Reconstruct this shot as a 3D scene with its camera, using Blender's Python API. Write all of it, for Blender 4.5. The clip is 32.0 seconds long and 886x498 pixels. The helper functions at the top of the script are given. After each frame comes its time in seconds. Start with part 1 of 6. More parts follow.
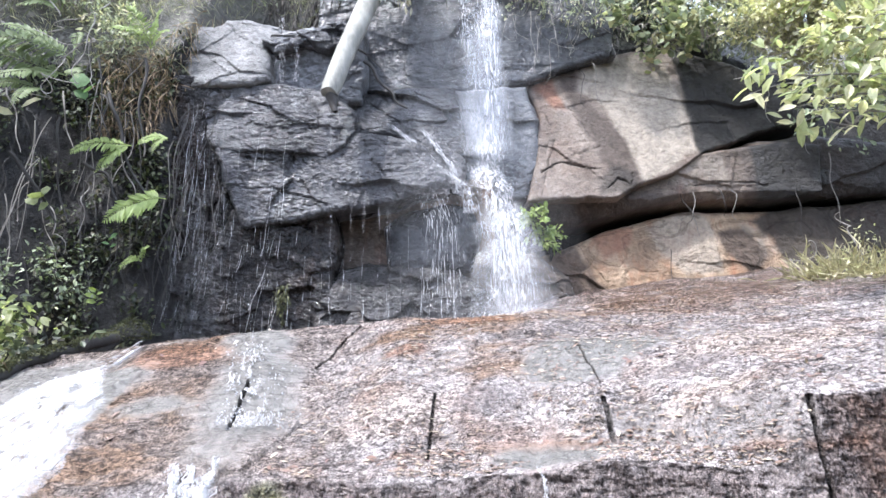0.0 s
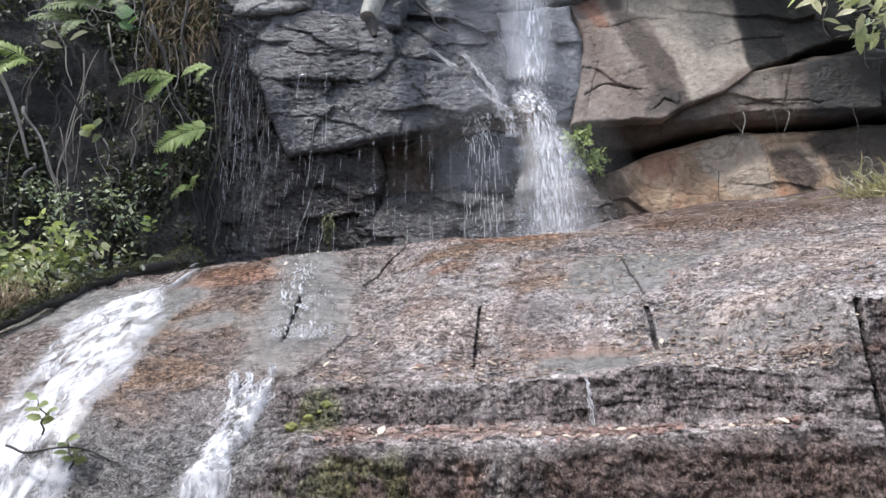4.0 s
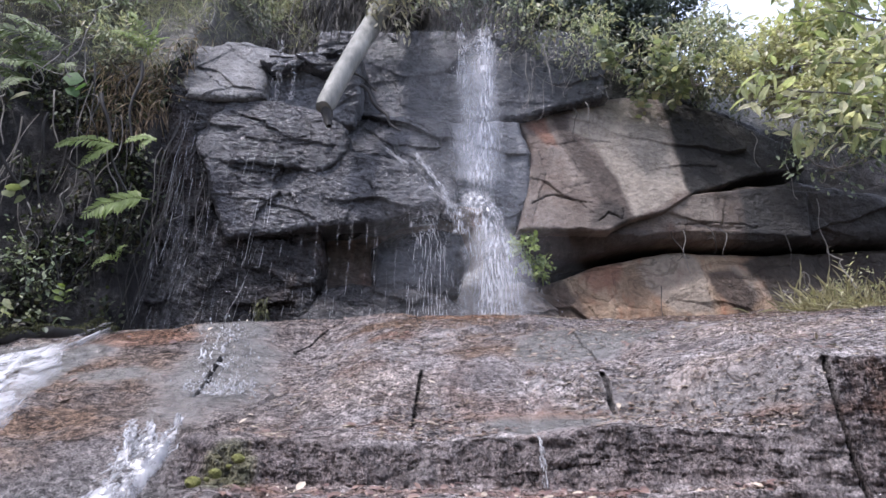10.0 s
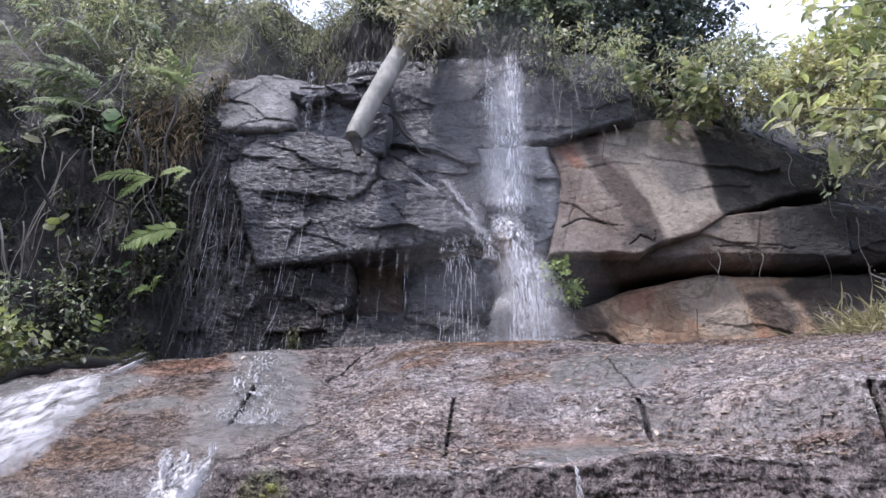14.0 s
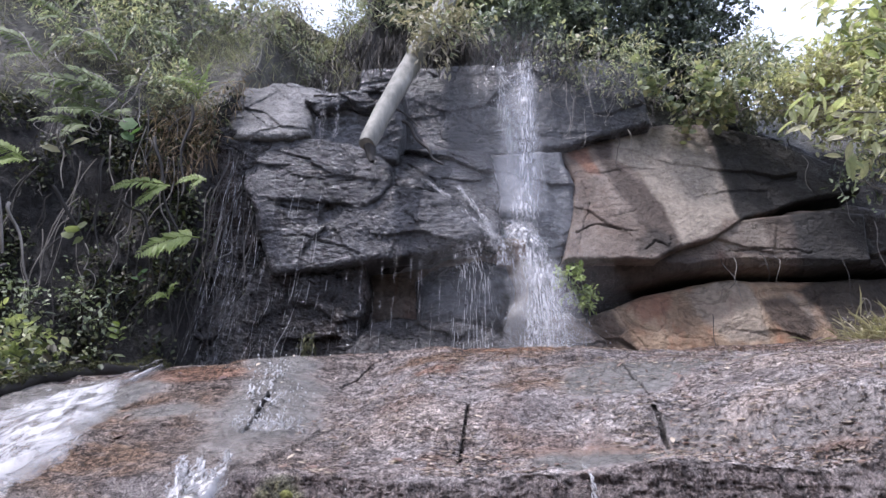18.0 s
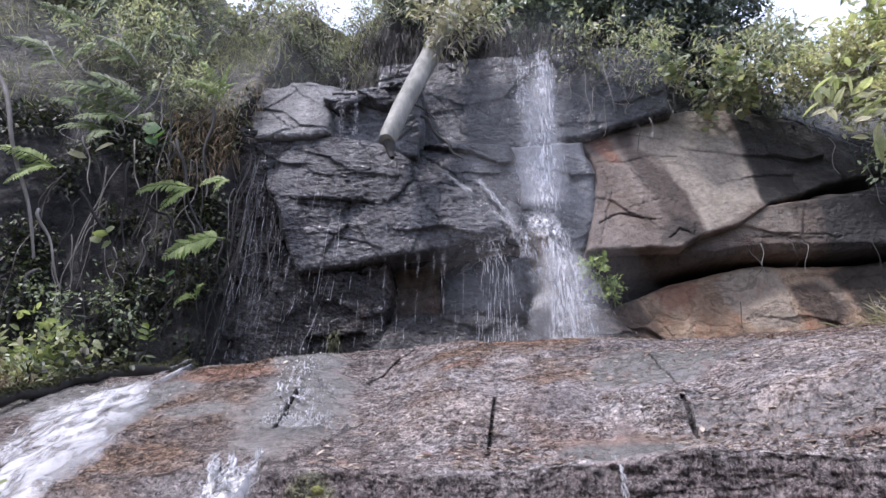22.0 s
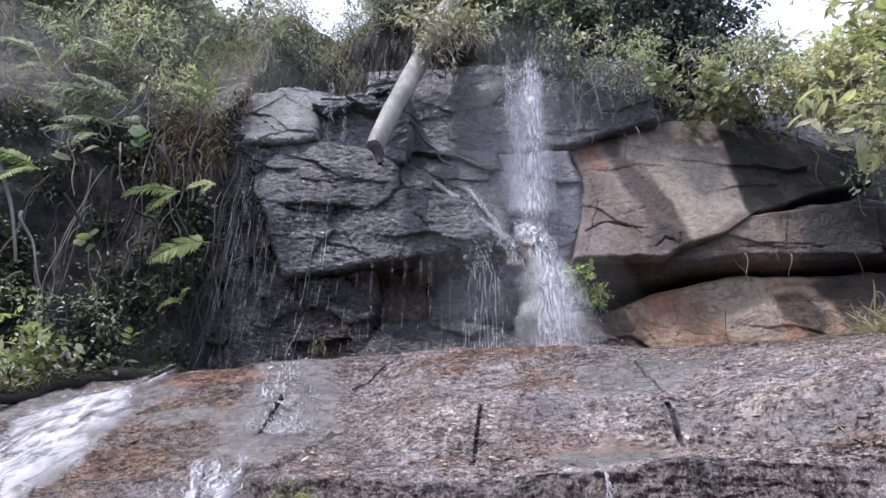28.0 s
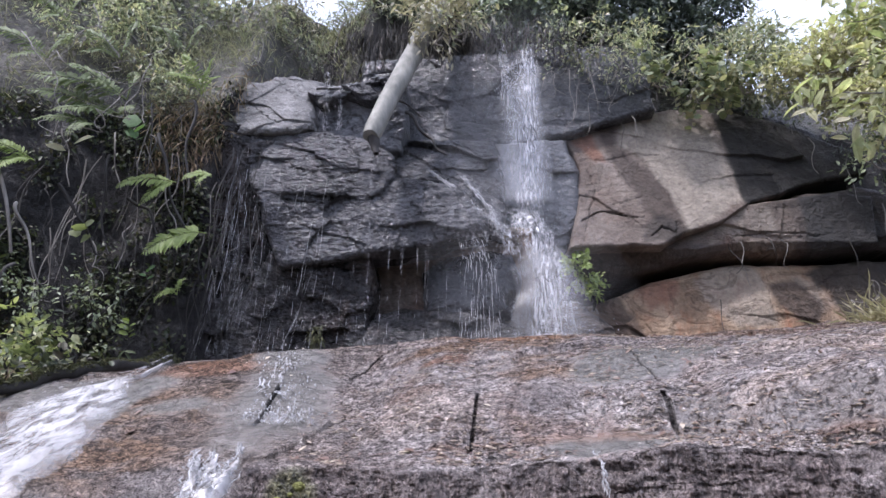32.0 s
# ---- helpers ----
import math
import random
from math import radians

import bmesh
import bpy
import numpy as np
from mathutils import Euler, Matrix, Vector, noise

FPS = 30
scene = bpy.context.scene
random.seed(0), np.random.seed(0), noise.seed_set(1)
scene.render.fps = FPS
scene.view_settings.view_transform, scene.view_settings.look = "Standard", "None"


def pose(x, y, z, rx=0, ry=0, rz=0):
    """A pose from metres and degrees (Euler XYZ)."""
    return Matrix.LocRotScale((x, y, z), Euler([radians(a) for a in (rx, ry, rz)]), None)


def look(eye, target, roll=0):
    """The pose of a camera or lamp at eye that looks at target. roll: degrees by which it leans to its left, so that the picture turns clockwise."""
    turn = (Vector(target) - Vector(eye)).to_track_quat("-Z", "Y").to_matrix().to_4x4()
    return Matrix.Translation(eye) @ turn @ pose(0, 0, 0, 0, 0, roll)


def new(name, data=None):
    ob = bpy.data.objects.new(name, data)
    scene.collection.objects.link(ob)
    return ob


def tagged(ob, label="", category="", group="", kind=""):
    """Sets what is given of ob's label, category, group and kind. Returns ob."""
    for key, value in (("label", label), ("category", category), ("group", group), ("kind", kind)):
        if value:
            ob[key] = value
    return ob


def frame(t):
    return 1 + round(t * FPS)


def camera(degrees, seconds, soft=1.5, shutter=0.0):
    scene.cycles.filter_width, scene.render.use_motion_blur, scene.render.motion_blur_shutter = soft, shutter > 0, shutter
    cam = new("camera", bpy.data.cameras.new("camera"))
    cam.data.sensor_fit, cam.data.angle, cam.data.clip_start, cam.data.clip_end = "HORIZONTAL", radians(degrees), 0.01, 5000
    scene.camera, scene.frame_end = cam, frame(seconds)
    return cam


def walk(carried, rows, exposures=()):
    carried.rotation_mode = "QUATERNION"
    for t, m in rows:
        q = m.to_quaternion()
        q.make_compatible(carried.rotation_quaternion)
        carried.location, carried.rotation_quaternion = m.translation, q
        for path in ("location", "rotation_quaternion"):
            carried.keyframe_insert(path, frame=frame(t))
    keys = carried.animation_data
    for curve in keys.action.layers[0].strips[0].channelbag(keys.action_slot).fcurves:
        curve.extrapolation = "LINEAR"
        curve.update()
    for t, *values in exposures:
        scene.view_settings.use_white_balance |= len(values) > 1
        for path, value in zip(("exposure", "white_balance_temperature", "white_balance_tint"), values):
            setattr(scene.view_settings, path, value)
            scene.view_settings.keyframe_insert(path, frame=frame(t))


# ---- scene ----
cam = camera(65.7, 32.0, soft=1.5)
METRES, EYE, TILT, LEAN, TURN = 1.0, 1.95, 8.0, 0.0, 0.0
ROWS = [
    (0.0, 0.0, 0.0, 0.0, 0.0, 0.0, -0.0),
    (0.5, -0.0037, 0.0058, -0.0317, 0.76, -0.19, -0.14),
    (1.0, -0.0108, 0.0065, -0.0591, 0.87, -4.05, -0.01),
    (1.5, -0.0145, 0.0089, -0.0844, 1.02, -5.73, -0.24),
    (2.0, -0.0139, 0.0062, -0.1016, 1.15, -6.31, -0.27),
    (2.5, -0.0148, 0.0025, -0.1089, 2.37, -6.11, 0.03),
    (3.0, -0.0206, -0.0398, -0.1134, 3.33, -5.59, 0.87),
    (3.5, -0.0179, -0.059, -0.1239, 3.54, -5.29, 0.95),
    (5.5, 0.0052, 0.0054, -0.2636, 1.42, -3.55, -0.93),
    (6.0, -0.0303, 0.0709, -0.3547, 0.35, -2.15, -2.7),
    (6.5, -0.0474, 0.1044, -0.4607, 0.18, -2.13, -2.69),
    (7.0, -0.0526, 0.1358, -0.5899, -0.96, 8.04, -1.74),
    (7.5, -0.0439, 0.1846, -0.6712, 0.05, 6.89, -1.5),
    (8.0, -0.0352, 0.2194, -0.7032, -0.45, 9.68, -2.19),
    (8.5, -0.063, 0.2252, -0.6968, -2.66, 13.22, -3.09),
    (9.0, -0.0605, 0.2235, -0.7133, -1.79, 10.61, -2.9),
    (9.5, -0.0603, 0.2273, -0.7059, -1.72, 7.55, -2.71),
    (10.0, -0.0616, 0.2271, -0.7071, -1.78, 7.18, -2.62),
    (10.5, -0.0621, 0.239, -0.7055, -0.82, 7.93, -2.38),
    (11.0, -0.0597, 0.2399, -0.6991, -0.57, 8.1, -1.79),
    (11.5, -0.0593, 0.2411, -0.7023, -0.88, 8.39, -2.16),
    (12.0, -0.0588, 0.2406, -0.7026, -0.39, 8.71, -2.12),
    (12.5, -0.0595, 0.2405, -0.7035, -0.05, 8.9, -2.11),
    (13.0, -0.0601, 0.2393, -0.7031, 0.12, 9.0, -2.12),
    (13.5, -0.0607, 0.2379, -0.7025, 0.26, 9.4, -2.14),
    (14.0, -0.0609, 0.2387, -0.7041, 0.85, 9.23, -2.08),
    (14.5, -0.0617, 0.238, -0.7043, 1.08, 9.38, -2.05),
    (16.5, -0.0563, 0.2368, -0.7019, 1.8, 9.61, -2.07),
    (17.0, -0.0574, 0.2364, -0.702, 1.83, 9.64, -2.06),
    (17.5, -0.0584, 0.2353, -0.7022, 1.92, 9.65, -2.04),
    (18.0, -0.0588, 0.235, -0.7022, 2.04, 9.69, -2.03),
    (18.5, -0.059, 0.235, -0.7022, 2.25, 9.58, -1.99),
    (19.0, -0.0598, 0.2331, -0.7042, 2.73, 9.99, -1.91),
    (19.5, -0.0607, 0.2335, -0.7027, 2.66, 9.29, -1.59),
    (20.0, -0.0618, 0.2292, -0.7034, 4.72, 9.1, -0.94),
    (20.5, -0.0606, 0.2296, -0.7027, 4.47, 9.24, -0.35),
    (21.0, -0.061, 0.2303, -0.7025, 4.45, 9.42, -0.36),
    (21.5, -0.0613, 0.2305, -0.7026, 4.42, 9.32, -0.54),
    (22.0, -0.0613, 0.2303, -0.7026, 4.12, 9.16, -0.8),
    (22.5, -0.0615, 0.233, -0.7015, 4.08, 9.12, -0.78),
    (23.0, -0.0613, 0.2319, -0.7023, 3.94, 9.44, -0.71),
    (23.5, -0.0623, 0.2312, -0.7025, 3.9, 9.35, -0.74),
    (24.0, -0.0621, 0.2311, -0.7025, 3.87, 9.54, -0.85),
    (24.5, -0.062, 0.232, -0.7022, 3.8, 9.34, -0.94),
    (25.0, -0.0622, 0.2325, -0.7022, 3.73, 9.47, -0.93),
    (25.5, -0.0627, 0.2321, -0.7023, 3.66, 9.36, -1.0),
    (27.5, -0.0674, 0.2312, -0.7045, 3.18, 9.36, -1.1),
    (28.0, -0.0645, 0.2319, -0.7041, 2.95, 9.73, -1.15),
    (28.5, -0.0618, 0.2316, -0.7054, 2.65, 9.67, -0.96),
    (29.0, -0.0643, 0.2314, -0.7041, 2.84, 9.86, -1.04),
    (29.5, -0.0643, 0.2315, -0.7043, 2.9, 9.45, -0.93),
    (30.0, -0.0643, 0.2306, -0.7044, 3.16, 9.41, -0.98),
    (30.5, -0.064, 0.2315, -0.7043, 3.1, 9.03, -0.93),
    (31.0, -0.0642, 0.231, -0.7045, 3.05, 8.97, -0.89),
    (31.5, -0.064, 0.2322, -0.7039, 2.98, 8.7, -0.9),
    (32.0, -0.0634, 0.2327, -0.7043, 2.69, 8.9, -0.97),
]
EXPOSURES = ((0.0, 2.08, 5880, 12), (0.5, 2.03, 5930, 11), (1.0, 1.96, 5960, 9), (2.0, 1.81, 5980, 9), (3.0, 1.30, 6050, 10), (3.5, 1.30, 6080, 11), (6.2, 1.34, 6080, 12), (7.0, 1.59, 5950, 14), (8.0, 1.69, 5890, 15), (8.5, 1.65, 5870, 17), (9.0, 1.07, 5850, 18), (13.0, 1.06, 5860, 20), (32.0, 1.06, 5860, 20))
walk(cam, [(t, pose(0, 0, EYE, TILT, LEAN, TURN) @ pose(METRES * x, METRES * y, METRES * z, 90 + pitch, roll, yaw)) for t, x, y, z, yaw, pitch, roll in ROWS], exposures=EXPOSURES)

# ---- world and light ----
world = bpy.data.worlds.new("sky")
scene.world = world
world.use_nodes = True
SUN_ELEV, SUN_AZ = 62.0, 240.0
wn = world.node_tree
sky = wn.nodes.new("ShaderNodeTexSky")
sky.sky_type = "NISHITA"
sky.sun_disc = False
sky.sun_elevation, sky.sun_rotation = radians(SUN_ELEV), radians(SUN_AZ)
sky.air_density, sky.dust_density, sky.ozone_density = 1.0, 5.0, 1.0
wn.nodes["Background"].inputs["Strength"].default_value = 0.13
cloud_mix = wn.nodes.new("ShaderNodeMix")
cloud_mix.data_type = "RGBA"
cloud_mix.inputs[0].default_value = 0.65
cloud_mix.inputs[7].default_value = (6.6, 7.2, 8.4, 1)
wn.links.new(sky.outputs[0], cloud_mix.inputs[6])
wn.links.new(cloud_mix.outputs[2], wn.nodes["Background"].inputs["Color"])
sun = new("sun", bpy.data.lights.new("sun", "SUN"))
sun.data.energy, sun.data.angle, sun.data.color = 2.2, radians(4), (1.0, 0.95, 0.88)
to_sun = Vector((math.sin(radians(SUN_AZ)) * math.cos(radians(SUN_ELEV)), math.cos(radians(SUN_AZ)) * math.cos(radians(SUN_ELEV)), math.sin(radians(SUN_ELEV))))
sun.matrix_world = look(to_sun * 60, (0, 0, 0))


# ---- materials ----
def material(name):
    m = bpy.data.materials.new(name)
    m.use_nodes = True
    nt = m.node_tree
    return m, nt, nt.nodes["Principled BSDF"]


def ramp(nt, fac, stops):
    r = nt.nodes.new("ShaderNodeValToRGB")
    while len(r.color_ramp.elements) < len(stops):
        r.color_ramp.elements.new(0.5)
    for e, (p, c) in zip(r.color_ramp.elements, stops):
        e.position, e.color = p, (*c, 1)
    nt.links.new(fac, r.inputs[0])
    return r.outputs[0]


def noise_node(nt, coord, scale, detail=6, rough=0.6, stretch=(1, 1, 1), distort=0.0):
    mp = nt.nodes.new("ShaderNodeMapping")
    mp.inputs["Scale"].default_value = stretch
    nt.links.new(coord, mp.inputs[0])
    n = nt.nodes.new("ShaderNodeTexNoise")
    n.inputs["Scale"].default_value, n.inputs["Detail"].default_value = scale, detail
    n.inputs["Roughness"].default_value, n.inputs["Distortion"].default_value = rough, distort
    nt.links.new(mp.outputs[0], n.inputs["Vector"])
    return n.outputs[0]


def mix(nt, fac, a, b, mode="MIX"):
    n = nt.nodes.new("ShaderNodeMix")
    n.data_type, n.blend_type = "RGBA", mode
    for sock, v in ((n.inputs[0], fac), (n.inputs[6], a), (n.inputs[7], b)):
        if isinstance(v, (int, float)):
            sock.default_value = v
        elif isinstance(v, tuple):
            sock.default_value = (*v, 1)
        else:
            nt.links.new(v, sock)
    return n.outputs[2]


def lump_node(nt, coord, scale, stretch=(1, 1, 1), wander=0.06):
    """Rounded lumps with creases between them: 1 on top, 0 in the creases."""
    mp = nt.nodes.new("ShaderNodeMapping")
    mp.inputs["Scale"].default_value = stretch
    shift = nt.nodes.new("ShaderNodeTexNoise")
    shift.inputs["Scale"].default_value, shift.inputs["Detail"].default_value = scale * 0.6, 4
    nt.links.new(coord, shift.inputs["Vector"])
    add = nt.nodes.new("ShaderNodeVectorMath")
    add.operation = "MULTIPLY_ADD"
    add.inputs[1].default_value = (wander,) * 3
    nt.links.new(shift.outputs["Color"], add.inputs[0])
    nt.links.new(coord, add.inputs[2])
    nt.links.new(add.outputs[0], mp.inputs[0])
    v = nt.nodes.new("ShaderNodeTexVoronoi")
    v.inputs["Scale"].default_value = scale
    nt.links.new(mp.outputs[0], v.inputs["Vector"])
    return ramp(nt, v.outputs["Distance"], ((0.0, (1, 1, 1)), (0.35, (0.8, 0.8, 0.8)), (0.85, (0, 0, 0))))


def bump(nt, bsdf, *layers):
    last = None
    for height, strength, dist in layers:
        b = nt.nodes.new("ShaderNodeBump")
        b.inputs["Distance"].default_value = dist
        if isinstance(strength, (int, float)):
            b.inputs["Strength"].default_value = strength
        else:
            nt.links.new(strength, b.inputs["Strength"])
        nt.links.new(height, b.inputs["Height"])
        if last:
            nt.links.new(last, b.inputs["Normal"])
        last = b.outputs[0]
    nt.links.new(last, bsdf.inputs["Normal"])


def rock_material(name, dark, mid, light, rough=(0.25, 0.6), stain=None, stain_amount=0.5, streak=(1, 1, 0.25), grain=0.6, wet_scale=1.3, pits=0.5, zones=(), ripple=0.0, relief=0.6, lines=(2.6, (1, 1, 2.2), 0.5), spec=0.5, lumps=None):
    """Granite: large tonal patches, runs down the face, grain, a stain colour and wet and dry gloss."""
    m, nt, b = material(name)
    co = nt.nodes.new("ShaderNodeNewGeometry").outputs["Position"]
    big = noise_node(nt, co, 1.1, 5, 0.6, distort=0.6)
    runs = noise_node(nt, co, 3.0, 6, 0.65, streak)
    fine = noise_node(nt, co, 42, 4, 0.7)
    spots = noise_node(nt, co, 12, 8, 0.7)
    base = ramp(nt, runs, ((0.3, dark), (0.5, mid), (0.72, light)))
    big_c = ramp(nt, big, ((0.35, dark), (0.6, light)))
    col = mix(nt, 0.4, base, big_c)
    col = mix(nt, grain, col, ramp(nt, spots, ((0.3, (0.35, 0.35, 0.36)), (0.55, (0.9, 0.9, 0.9)), (0.75, (1.25, 1.22, 1.2)))), "MULTIPLY")
    col = mix(nt, 0.35, col, ramp(nt, fine, ((0.35, (0.5, 0.5, 0.5)), (0.65, (1.2, 1.2, 1.2)))), "MULTIPLY")
    if stain:
        mask = ramp(nt, noise_node(nt, co, 2.2, 7, 0.65, (1, 1, 0.5), 1.0), ((0.5, (0, 0, 0)), (0.68, (stain_amount,) * 3)))
        col = mix(nt, mask, col, stain)
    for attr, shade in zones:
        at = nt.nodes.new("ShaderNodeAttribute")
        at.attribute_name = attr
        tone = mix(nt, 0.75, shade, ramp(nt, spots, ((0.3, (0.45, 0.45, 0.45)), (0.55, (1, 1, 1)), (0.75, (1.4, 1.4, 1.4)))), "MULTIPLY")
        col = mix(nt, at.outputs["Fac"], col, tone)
    line = noise_node(nt, co, lines[0], 5, 0.6, lines[1], 1.0)
    crack = ramp(nt, line, ((0.46, (1, 1, 1)), (0.495, (0, 0, 0)), (0.505, (0, 0, 0)), (0.54, (1, 1, 1))))
    col = mix(nt, lines[2], col, ramp(nt, crack, ((0.0, (0.3, 0.28, 0.27)), (0.7, (1, 1, 1)))), "MULTIPLY")
    if ripple:
        wave = noise_node(nt, co, 24, 5, 0.66, (0.55, 1, 1), 1.1)
        vein = noise_node(nt, co, 62, 3, 0.66, (0.75, 0.75, 0.75), 1.2)
        steep = nt.nodes.new("ShaderNodeAttribute")
        steep.attribute_name = "face"
        wave = mix(nt, steep.outputs["Fac"], wave, noise_node(nt, co, 24, 5, 0.66, (1, 1, 0.6), 0.7))
        vein = mix(nt, steep.outputs["Fac"], vein, noise_node(nt, co, 70, 3, 0.62, (1, 1, 0.5), 0.6))
        film = nt.nodes.new("ShaderNodeAttribute")
        film.attribute_name = "film"
        plain = ramp(nt, film.outputs["Fac"], ((0.1, (0.95,) * 3), (0.6, (0.12,) * 3)))
        # pale scraps and dark algae lines, with the ripples' glints and shade painted in
        col = mix(nt, plain, col, mix(nt, 1.0, col, ramp(nt, vein, ((0.38, (0.3, 0.28, 0.27)), (0.46, (0.92, 0.92, 0.92)), (0.52, (1.08, 1.08, 1.07)), (0.6, (1.65, 1.63, 1.6)))), "MULTIPLY"))
        col = mix(nt, plain, col, mix(nt, 1.0, col, ramp(nt, wave, ((0.4, (0.3, 0.28, 0.27)), (0.46, (0.92, 0.91, 0.9)), (0.54, (1.12, 1.11, 1.1)), (0.62, (1.5, 1.48, 1.45)))), "MULTIPLY"))
    nt.links.new(col, b.inputs["Base Color"])
    b.inputs["Specular IOR Level"].default_value = spec
    wet = noise_node(nt, co, wet_scale, 4, 0.6, (1, 1, 0.4))
    nt.links.new(ramp(nt, wet, ((0.4, (rough[0],) * 3), (0.62, (rough[1],) * 3))), b.inputs["Roughness"])
    layers = [(noise_node(nt, co, 9, 8, 0.65), relief, 0.08), (noise_node(nt, co, 24, 6, 0.7, (1, 1, 1.6)), pits, 0.03), (fine, pits, 0.014), (crack, 0.7 * lines[2], 0.03)]
    if lumps:
        knob = lump_node(nt, co, lumps[0], lumps[1], 1.2 / lumps[0])
        amount = plain if ripple else lumps[2]
        layers.append((knob, amount, lumps[3]))
        small = lump_node(nt, co, lumps[0] * 2.3, lumps[1], 0.6 / lumps[0])
        layers.append((small, amount, lumps[3] * 0.4))
    if ripple:
        layers.append((wave, plain, 0.085 * ripple))
        layers.append((vein, plain, 0.024 * ripple))
    bump(nt, b, *layers)
    return m


def foliage_material(name, colours, gloss=0.45, through_light=0.35):
    """Leaves: one colour each out of the stops, and light that shines through the blade."""
    m, nt, b = material(name)
    geo = nt.nodes.new("ShaderNodeNewGeometry")
    n = len(colours)
    col = ramp(nt, geo.outputs["Random Per Island"], tuple((i / max(1, n - 1), c) for i, c in enumerate(colours)))
    mott = noise_node(nt, geo.outputs["Position"], 30, 3, 0.6)
    col = mix(nt, 0.5, col, ramp(nt, mott, ((0.3, (0.6, 0.6, 0.6)), (0.7, (1.2, 1.2, 1.1)))), "MULTIPLY")
    nt.links.new(col, b.inputs["Base Color"])
    b.inputs["Roughness"].default_value = gloss
    tr = nt.nodes.new("ShaderNodeBsdfTranslucent")
    nt.links.new(mix(nt, 1.0, col, (1.08, 1.17, 0.75), "MULTIPLY"), tr.inputs[0])
    ms = nt.nodes.new("ShaderNodeMixShader")
    ms.inputs[0].default_value = through_light
    nt.links.new(b.outputs[0], ms.inputs[1])
    nt.links.new(tr.outputs[0], ms.inputs[2])
    nt.links.new(ms.outputs[0], nt.nodes["Material Output"].inputs[0])
    return m


def bark_material(name, a, c, stretch=(1, 1, 0.2), scale=14):
    m, nt, b = material(name)
    co = nt.nodes.new("ShaderNodeNewGeometry").outputs["Position"]
    n1 = noise_node(nt, co, scale, 7, 0.7, stretch)
    n2 = noise_node(nt, co, 3, 4, 0.6)
    nt.links.new(mix(nt, 0.5, ramp(nt, n1, ((0.3, a), (0.7, c))), ramp(nt, n2, ((0.3, a), (0.7, c)))), b.inputs["Base Color"])
    b.inputs["Roughness"].default_value = 0.75
    bump(nt, b, (n1, 0.6, 0.02))
    return m


def water_material(name, cover, stretch, scale, white=0.8, soft=0.12, edge=False, most=1.0):
    """White, broken water: bright foam with clear gaps between its threads, thinning out to the edges of the sheet."""
    m, nt, b = material(name)
    co = nt.nodes.new("ShaderNodeNewGeometry").outputs["Position"]
    n1 = noise_node(nt, co, scale, 5, 0.65, stretch, 0.4)
    b.inputs["Base Color"].default_value = (white, white, white * 1.02, 1)
    b.inputs["Roughness"].default_value = 0.25
    alpha = ramp(nt, n1, ((max(0.0, 1 - cover - soft), (0, 0, 0)), (min(0.99, 1 - cover + soft), (most, most, most))))
    if edge:
        at = nt.nodes.new("ShaderNodeAttribute")
        at.attribute_name = "body"
        alpha = mix(nt, 1.0, alpha, at.outputs["Color"], "MULTIPLY")
    nt.links.new(alpha, b.inputs["Alpha"])
    bump(nt, b, (n1, 0.5, 0.03))
    return m


# dark: dark wet rock, with the bush's shade put into the same colour
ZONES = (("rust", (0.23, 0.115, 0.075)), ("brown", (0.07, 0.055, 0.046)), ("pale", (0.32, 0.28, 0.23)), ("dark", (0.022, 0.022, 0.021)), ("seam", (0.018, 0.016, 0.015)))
SEAMS = ZONES[-1:]
GREY = rock_material("grey_granite", (0.026, 0.026, 0.029), (0.085, 0.085, 0.091), (0.195, 0.195, 0.203), (0.2, 0.45), pits=0.9, relief=0.9, lumps=(13, (0.6, 1, 1.6), 0.5, 0.03), zones=SEAMS)
GREY_LIGHT = rock_material("pale_granite", (0.07, 0.07, 0.07), (0.19, 0.187, 0.183), (0.37, 0.36, 0.35), (0.35, 0.6), pits=0.8, relief=0.9, zones=SEAMS)
# dark wet rock; the overhang's shade is put into the colour too
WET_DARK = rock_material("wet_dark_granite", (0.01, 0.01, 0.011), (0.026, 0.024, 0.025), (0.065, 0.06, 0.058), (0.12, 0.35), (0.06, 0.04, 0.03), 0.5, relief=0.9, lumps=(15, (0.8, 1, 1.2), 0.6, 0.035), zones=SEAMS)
WALL_GREY = rock_material("smooth_wet_granite", (0.026, 0.027, 0.03), (0.058, 0.06, 0.065), (0.115, 0.117, 0.125), (0.15, 0.4), grain=0.35, pits=0.3, zones=SEAMS)
SMOOTH = rock_material("blue_grey_granite", (0.07, 0.073, 0.079), (0.125, 0.128, 0.136), (0.2, 0.203, 0.211), (0.25, 0.5), grain=0.35, pits=0.4, relief=0.4, zones=SEAMS)
TAN = rock_material("tan_grey_granite", (0.105, 0.081, 0.066), (0.195, 0.158, 0.132), (0.315, 0.268, 0.228), (0.55, 0.8), (0.15, 0.1, 0.075), 0.5, grain=0.45, pits=0.5, zones=ZONES, lines=(1.0, (1, 1, 1.6), 0.22), spec=0.25)
TAN_WARM = rock_material("tan_stained_granite", (0.19, 0.122, 0.076), (0.36, 0.255, 0.17), (0.52, 0.395, 0.275), (0.55, 0.8), (0.26, 0.12, 0.065), 0.9, grain=0.5, pits=0.5, zones=ZONES, lines=(1.2, (1, 1, 1.6), 0.5), spec=0.25)
